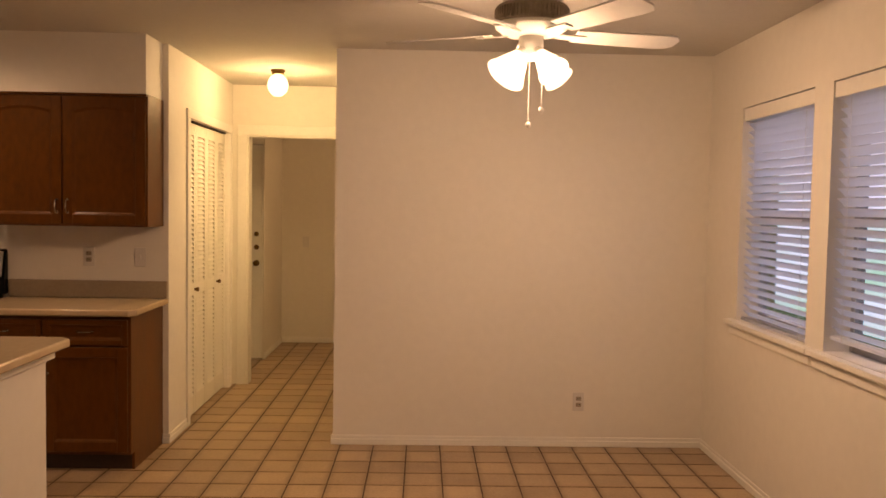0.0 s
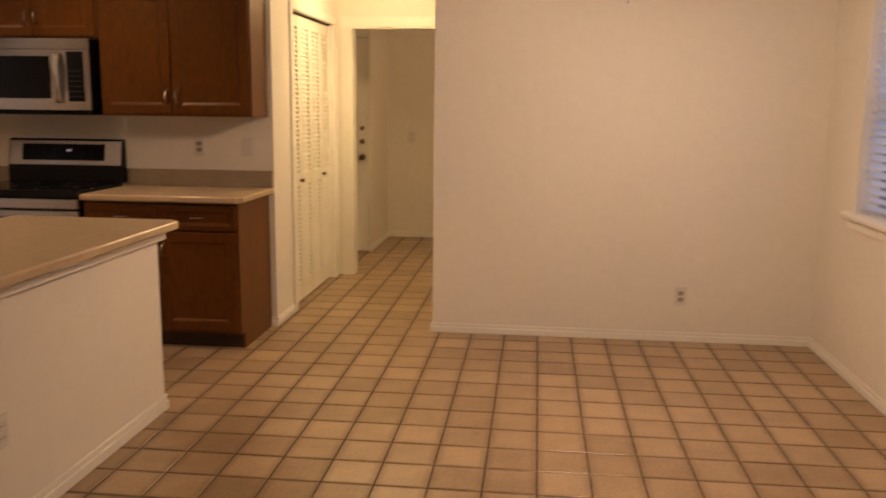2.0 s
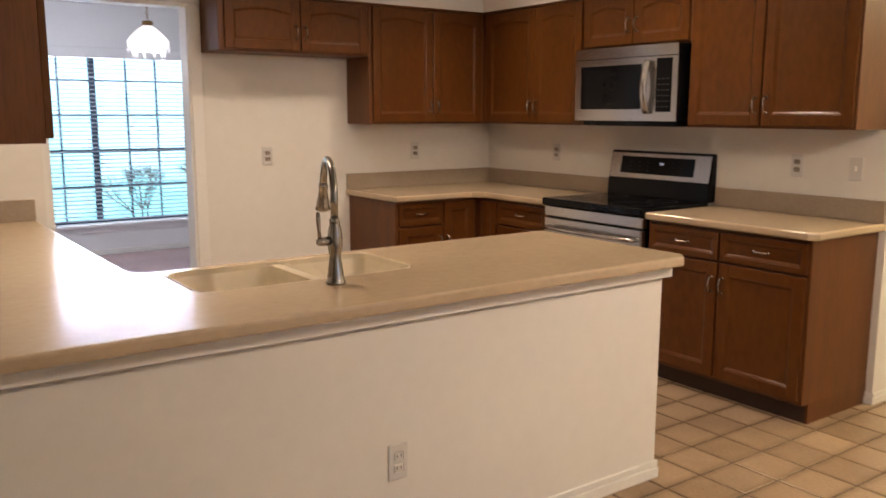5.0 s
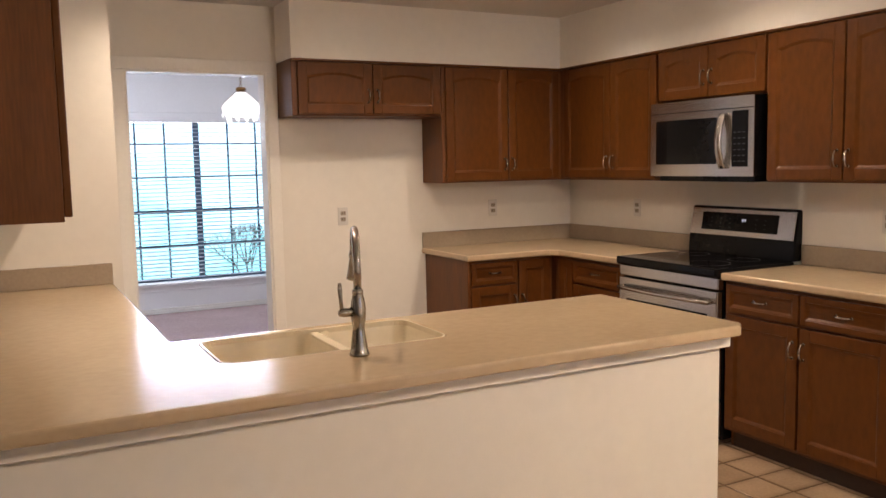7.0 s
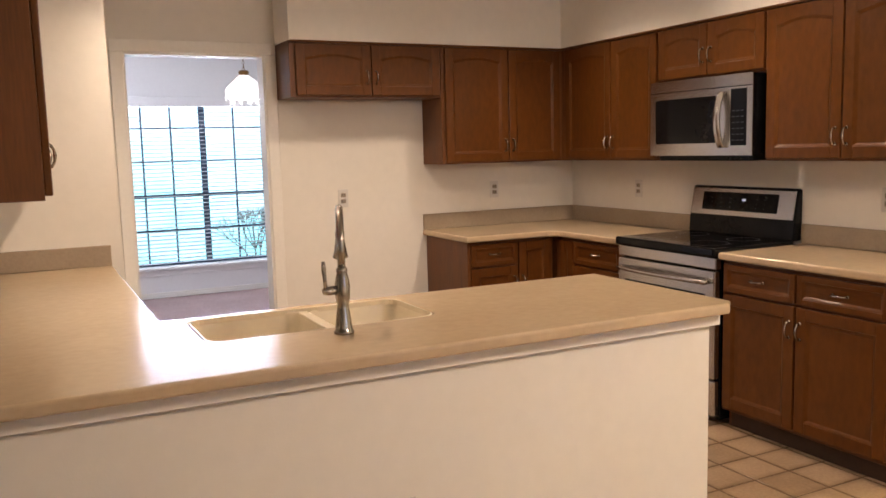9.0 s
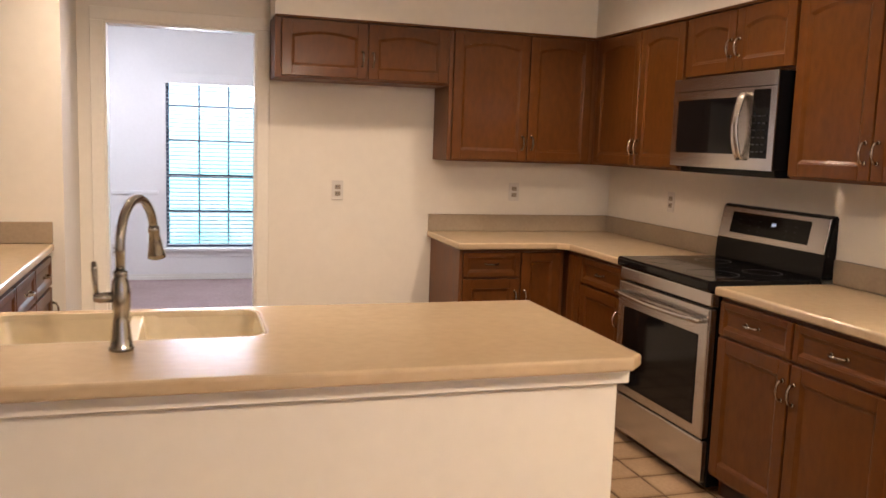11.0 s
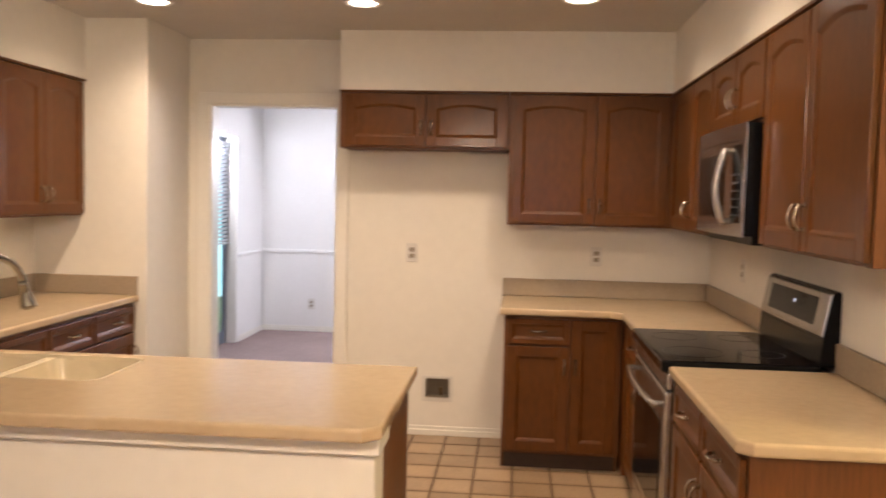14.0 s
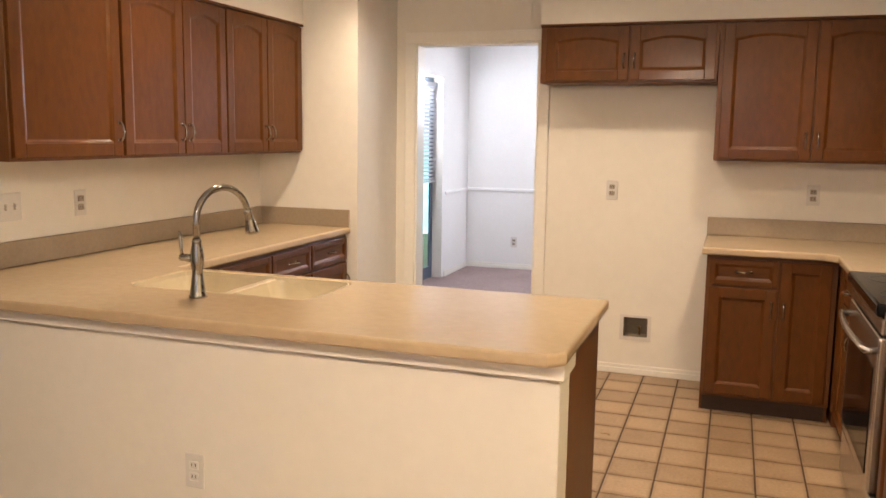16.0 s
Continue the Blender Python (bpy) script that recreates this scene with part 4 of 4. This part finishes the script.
# ---- windows ----
def slats(parent, name, axis, at, a0, a1, zs, width, tilt, material=BLIND):
    """Blind slats, each its own piece; tilt(z) in degrees raises the room side."""
    cache = {}
    for z in zs:
        t = round(tilt(z))
        if t not in cache:
            bm = bmesh.new()
            n = 4
            for k in range(n):
                u0, u1 = -width / 2 + width * k / n, -width / 2 + width * (k + 1) / n
                c0, c1 = 0.0025 * (1 - (2 * u0 / width) ** 2), 0.0025 * (1 - (2 * u1 / width) ** 2)
                vs = []
                for a in (a0, a1):
                    for u, c in ((u0, c0), (u1, c1)):
                        for dz in (0, 0.0025):
                            vs.append(bm.verts.new((u, a, c + dz)))
                f = [(0, 2, 6, 4), (1, 5, 7, 3), (0, 1, 3, 2), (4, 6, 7, 5)]
                for q in f:
                    bm.faces.new([vs[i] for i in q])
            moved(bm, pose(0, 0, 0, 0, t, 0))
            cache[t] = mesh_of(name, bm, material)
        s = new(name, cache[t])
        s.parent, s.location = parent, (at, 0, z)


def east_window(n, y0, y1, drop):
    z0, z1 = 0.885, 2.065
    xo = XE + 0.115
    w = tagged(new("window_%d" % n), "double-hung window behind white slatted blinds", "window", "breakfast windows", "structure")
    bm = bmesh.new()
    for a, b, lo, hi in ((y0, y0 + 0.035, z0, z1), (y1 - 0.035, y1, z0, z1), (y0 + 0.035, y1 - 0.035, z0, z0 + 0.04), (y0 + 0.035, y1 - 0.035, z1 - 0.04, z1), (y0 + 0.035, y1 - 0.035, 1.455, 1.495)):
        bm_box(xo, a, lo, xo + 0.045, b, hi, bevel=0.003, seg=1, bm=bm)
    part("window_frame", bm, ALU, w, "grey metal sash frame")
    for lo, hi in ((z0 + 0.04, 1.455), (1.495, z1 - 0.04)):
        p = part("pane", bm_box(xo + 0.02, y0 + 0.035, lo, xo + 0.024, y1 - 0.035, hi), GLASS, w)
        p.visible_shadow = False
    sill = part("window_sill", bm_box(XE - 0.045, y0 - 0.085, z0 - 0.03, XE + 0.114, y1 + 0.085 if n == 1 else y1 + 0.078, z0 - 0.002, bevel=0.006, seg=3), TRIM, w, "white painted sill")
    part("apron", bm_box(XE - 0.016, y0 - 0.07, z0 - 0.085, XE, y1 + 0.07, z0 - 0.03, bevel=0.004), TRIM, w, "white painted apron")
    b = thing("window_blind", pose(0, 0, 0), "white slatted venetian blind lowered over the window", "blind", "venetian blinds")
    xb = XE + 0.045
    part("valance", bm_box(XE + 0.004, y0 + 0.006, z1 - 0.075, XE + 0.02, y1 - 0.006, z1 - 0.006, bevel=0.003), TRIM, b, "white valance board")
    part("headrail", bm_box(xb - 0.022, y0 + 0.002, z1 - 0.075, xb + 0.035, y1 - 0.002, z1 - 0.001), BLIND, b)
    low = z0 + drop
    part("bottom_rail", bm_box(xb - 0.025, y0 + 0.012, low, xb + 0.025, y1 - 0.012, low + 0.018, bevel=0.004), BLIND, b)
    zs = [low + 0.04 + 0.043 * k for k in range(int((z1 - 0.04 - low - 0.03) / 0.043))]
    slats(b, "slat", "x", xb, y0 + 0.012, y1 - 0.012, zs, 0.05, lambda z: 41 if z < 1.5 else 43)
    for yy in (y0 + 0.12, y1 - 0.12):
        for dx in (-0.026, 0.026):
            part("ladder_cord", tube([(xb + dx, yy, low), (xb + dx, yy, z1 - 0.05)], 0.0012, 5), TRIM, b)


east_window(1, *W1, 0.0)
east_window(2, *W2, 0.055)


def dining_window():
    z0, z1 = 0.32, 2.0
    w = tagged(new("window_3"), "wide dark-framed window with muntins behind an open blind", "window", "", "structure")
    xo = XF - 0.10
    bm = bmesh.new()
    mid = 3.185
    for a, b in ((DW[0], mid), (mid, DW[1])):
        for p, q, lo, hi in ((a, a + 0.03, z0, z1), (b - 0.03, b, z0, z1), (a + 0.03, b - 0.03, z0, z0 + 0.03), (a + 0.03, b - 0.03, z1 - 0.03, z1), (a + 0.03, b - 0.03, 1.015, 1.05)):
            bm_box(xo - 0.04, p, lo, xo, q, hi, bm=bm)
    part("window_frame", bm, FRAME, w, "dark frame, window glare mixed into its blue-grey colour")
    for a, b in ((DW[0] + 0.03, mid - 0.03), (mid + 0.03, DW[1] - 0.03)):
        for k in (1, 2):
            y = a + (b - a) * k / 3
            part("muntin", bm_box(xo - 0.03, y - 0.009, z0 + 0.03, xo - 0.008, y + 0.009, z1 - 0.03), FRAME, w, "dark muntin")
        for z in (0.68, 1.385, 1.72):
            part("muntin", bm_box(xo - 0.031, a, z - 0.009, xo - 0.009, b, z + 0.009), FRAME, w, "dark muntin")
        for lo, hi in ((z0 + 0.03, 1.015), (1.05, z1 - 0.03)):
            p = part("pane", bm_box(xo - 0.022, a, lo, xo - 0.018, b, hi), GLASS, w)
            p.visible_shadow = False
    part("window_sill", bm_box(XF - 0.098, DW[0] - 0.06, z0 - 0.03, XF + 0.05, DW[1] + 0.06, z0 - 0.002, bevel=0.006, seg=3), WHITEW, w, "white sill")
    part("apron", bm_box(XF, DW[0] - 0.05, z0 - 0.09, XF + 0.015, DW[1] + 0.05, z0 - 0.03, bevel=0.004), WHITEW, w)
    b = thing("window_blind", pose(0, 0, 0), "white venetian blind with open level slats", "blind", "venetian blinds")
    xb = XF - 0.05
    part("valance", bm_box(XF + 0.002, DW[0] - 0.02, 1.93, XF + 0.035, DW[1] + 0.02, 2.03, bevel=0.004), WHITEW, b, "white valance")
    zs = [z0 + 0.03 + 0.04 * k for k in range(40)]
    slats(b, "slat", "x", xb, DW[0] + 0.01, DW[1] - 0.01, zs, 0.046, lambda z: 7)


dining_window()


def pendant():
    x, y = -6.5, 3.195
    p = thing("pendant_light", pose(x, y, H - 0.05), "glass bell pendant light hanging on a chain, lit", "pendant light")
    part("canopy", lathe([(0.0, 0.05), (0.06, 0.05), (0.055, 0.03), (0.0, 0.022)], 20), BRASS, p, smooth=True)
    bm = bmesh.new()
    for k in range(-2, 9):
        tube([(0.008 * math.cos(a) * (1 if k % 2 else 0.2), 0.008 * math.cos(a) * (0.2 if k % 2 else 1), -0.04 - 0.026 * k + 0.016 * math.sin(a)) for a in [2 * math.pi * j / 10 for j in range(11)]], 0.0022, 5, bm)
    part("chain", bm, BRASS, p, "thin chain")
    part("crown", lathe([(0.0, -0.255), (0.036, -0.26), (0.046, -0.275), (0.036, -0.29), (0.05, -0.30), (0.0, -0.302)], 12), BRASS, p, "dark metal crown")
    bell = [(0.046, -0.30), (0.085, -0.335), (0.135, -0.385), (0.160, -0.42), (0.155, -0.46), (0.125, -0.495)]
    sh = part("shade", lathe(bell + [(r - 0.005, z) for r, z in reversed(bell)], 10), PENDANT, p, "white faceted glass shade")
    sh.visible_shadow = False
    for k in range(10):
        a = 2 * math.pi * k / 10
        c, d = math.cos(a), math.sin(a)
        part("rib", tube([((r + 0.001) * c, (r + 0.001) * d, z) for r, z in bell], 0.0024, 5), BRASS, p, "thin dark metal rib")
        for r, z in ((0.155, -0.468), (0.118, -0.502)):
            part("crystal_drop", lathe([(0.0, 0.0), (0.008, -0.014), (0.0, -0.042)], 6, None, Matrix.Translation((r * c, r * d, z))), PENDANT, p, "glass drop")


pendant()
lamp("pendant_bulb", "POINT", 6, (1.0, 0.9, 0.8), pose(-6.5, 3.195, 1.98), 0.04)


def patio_door():
    d = thing("patio_door", pose(0, 0, 0), "dark framed glazed patio door with half lowered white blind", "door")
    bm = bmesh.new()
    for a, b, lo, hi in ((-7.405, -7.33, 0.01, 2.015), (-6.54, -6.465, 0.01, 2.015), (-7.33, -6.54, 0.01, 0.13), (-7.33, -6.54, 1.93, 2.015)):
        bm_box(a, 1.132, lo, b, 1.152, hi, bevel=0.002, seg=1, bm=bm)
    part("frame", bm, FRAME, d)
    p = part("pane", bm_box(-7.33, 1.139, 0.13, -6.54, 1.143, 1.93), GLASS, d)
    p.visible_shadow = False
    b = thing("window_blind", pose(0, 0, 0), "white venetian blind half lowered on the patio door", "blind", "venetian blinds")
    part("headrail", bm_box(-7.39, 1.155, 1.92, -6.48, 1.195, 1.965), BLIND, b)
    me = mesh_of("slat", moved(bm_box(-0.45, -0.02, -0.0012, 0.45, 0.02, 0.0012), pose(0, 0, 0, 40)), BLIND)
    for k in range(24):
        o = new("slat", me)
        o.parent, o.location = b, (-6.935, 1.175, 1.02 + 0.038 * k)
    part("bottom_rail", bm_box(-7.385, 1.157, 0.985, -6.485, 1.193, 1.0, bevel=0.003), BLIND, b)
    for x0, x1, z0, z1 in ((-7.422, -7.408, 0, 2.03), (-6.462, -6.448, 0, 2.03), (-7.408, -6.462, 2.018, 2.032)):
        setting("trim_patio_jamb", bm_box(x0, 1.128, z0, x1, 1.254, z1), TRIM)


patio_door()


# ---- outside ----


# self-lit sheet: washed-out daylight put in as emission, graded by height
def glowing_backdrop(name, lo, hi, strength, box):
    m = bpy.data.materials.new("emissive_garden_sheet")
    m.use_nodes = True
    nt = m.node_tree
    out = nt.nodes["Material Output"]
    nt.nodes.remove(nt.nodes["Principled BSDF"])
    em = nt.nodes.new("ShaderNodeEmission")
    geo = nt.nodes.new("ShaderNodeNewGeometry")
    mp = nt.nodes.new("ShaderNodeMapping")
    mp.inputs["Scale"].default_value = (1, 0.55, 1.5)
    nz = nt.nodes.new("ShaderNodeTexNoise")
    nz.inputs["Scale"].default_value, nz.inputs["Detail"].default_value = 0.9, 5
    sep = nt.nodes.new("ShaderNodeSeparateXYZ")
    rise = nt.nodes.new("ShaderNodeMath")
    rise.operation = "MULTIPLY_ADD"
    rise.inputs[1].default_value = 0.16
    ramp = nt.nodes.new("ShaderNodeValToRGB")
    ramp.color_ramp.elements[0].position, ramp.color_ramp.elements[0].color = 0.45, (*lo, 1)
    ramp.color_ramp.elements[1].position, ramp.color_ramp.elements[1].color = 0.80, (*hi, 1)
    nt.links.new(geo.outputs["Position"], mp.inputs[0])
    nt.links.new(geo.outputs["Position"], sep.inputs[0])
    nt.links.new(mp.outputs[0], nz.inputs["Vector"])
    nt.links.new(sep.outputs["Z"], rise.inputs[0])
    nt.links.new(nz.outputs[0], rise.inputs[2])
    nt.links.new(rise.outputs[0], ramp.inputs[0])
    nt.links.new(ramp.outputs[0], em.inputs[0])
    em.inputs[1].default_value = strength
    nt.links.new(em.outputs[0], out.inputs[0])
    setting(name, bm_box(*box), m)


glowing_backdrop("backdrop_west", (0.36, 0.90, 0.96), (0.78, 1.10, 1.28), 3.0, (-12.2, -9, -0.15, -12.1, 20, 9))
glowing_backdrop("backdrop_east", (0.14, 0.42, 0.34), (0.42, 0.57, 1.0), 6.2, (6.0, -6, -0.15, 6.1, 14, 7))
setting("ground", bm_box(-300, -300, -0.35, 300, 300, -0.15), GRASS)


def shrub(x, y, s, seed):
    rnd = random.Random(seed)
    t = thing("shrub", pose(x, y, -0.15), "bare twiggy garden shrub on the lawn", "shrub", "garden shrubs")
    bm = bmesh.new()

    def grow(p, d, ln, r, depth):
        q = p + d * ln
        tube([p, (p + q) / 2 + Vector((rnd.uniform(-1, 1), rnd.uniform(-1, 1), 0)) * ln * 0.06, q], [r, r * 0.85, r * 0.65], 5, bm)
        if depth:
            for _ in range(3):
                grow(q, (d + Vector((rnd.uniform(-1, 1), rnd.uniform(-1, 1), rnd.uniform(-0.1, 0.6))) * 0.7).normalized(), ln * 0.72, r * 0.62, depth - 1)
    for _ in range(4):
        grow(Vector((0, 0, 0)), Vector((rnd.uniform(-0.6, 0.6), rnd.uniform(-0.6, 0.6), 1)).normalized(), 0.45 * s, 0.022 * s, 3)
    part("stems", bm, BARK, t)


shrub(-10.3, 4.15, 0.8, 3)
shrub(-10.6, 5.3, 0.9, 5)


# ---- floor tiles ----
P, TX0, TY0 = 0.206, 0.126, 3.99
half = (P - 0.0075) / 2


def tile_mesh():
    bm = bmesh.new()
    prof = [(half, -0.006), (half, -0.0016), (half - 0.003, 0.0)]
    rings = [[bm.verts.new((sx * r, sy * r, z)) for sx, sy in ((-1, -1), (1, -1), (1, 1), (-1, 1))] for r, z in prof]
    for a, b in zip(rings, rings[1:]):
        for k in range(4):
            bm.faces.new((a[k], a[(k + 1) % 4], b[(k + 1) % 4], b[k]))
    bm.faces.new(rings[-1])
    layer = bm.loops.layers.uv.new("UVMap")
    for f in bm.faces:
        for lp in f.loops:
            lp[layer].uv = (lp.vert.co.x / (2 * half) + 0.5, lp.vert.co.y / (2 * half) + 0.5)
    return mesh_of("tile", bm, TILE)


tile = tile_mesh()
floor_tiles = tagged(new("floor_tiles"), "tan square ceramic floor tiles with dark grout", "floor", "", "structure")
rnd = random.Random(11)
near, far = [], []
for i in range(-24, 10):
    for j in range(-24, 27):
        x, y = TX0 + (i + 0.5) * P, TY0 + (j + 0.5) * P
        if y > YD + 0.05 and not (-2.75 < x < 0.8 and (y > YH or -1.75 < x < XD + 0.1)):
            continue
        if y < -0.6 + half or x > XE or (x < -1.75 and y < YS + 0.1):
            continue
        if 2.0 < y < 4.6 and (-1.5 < x < 1.2 or (-3.9 < x < -2.6)) and len(near) < 300:
            near.append((x, y))
        else:
            far.append((x, y))
for x, y in near:
    o = new("tile", tile)
    o.parent = floor_tiles
    o.location = (x, y, rnd.uniform(-0.0006, 0.0006))
    o.rotation_euler = (0, 0, 0)
verts, faces = [], []
for x, y in far:
    base = len(verts)
    dz = rnd.uniform(-0.0006, 0.0006)
    verts += [(v.co.x + x, v.co.y + y, v.co.z + dz) for v in tile.vertices]
    faces += [tuple(base + k for k in p.vertices) for p in tile.polygons]
me = bpy.data.meshes.new("tile_field")
me.from_pydata(verts, [], faces)
me.materials.append(TILE)
layer = me.uv_layers.new(name="UVMap")
one = [(tile.vertices[lp.vertex_index].co.x / (2 * half) + 0.5, tile.vertices[lp.vertex_index].co.y / (2 * half) + 0.5) for lp in tile.loops]
layer.data.foreach_set("uv", [c for _ in far for uvc in one for c in uvc])
ob = new("tile_field", me)
ob.parent = floor_tiles
tagged(ob, "", "", "", "stuff")
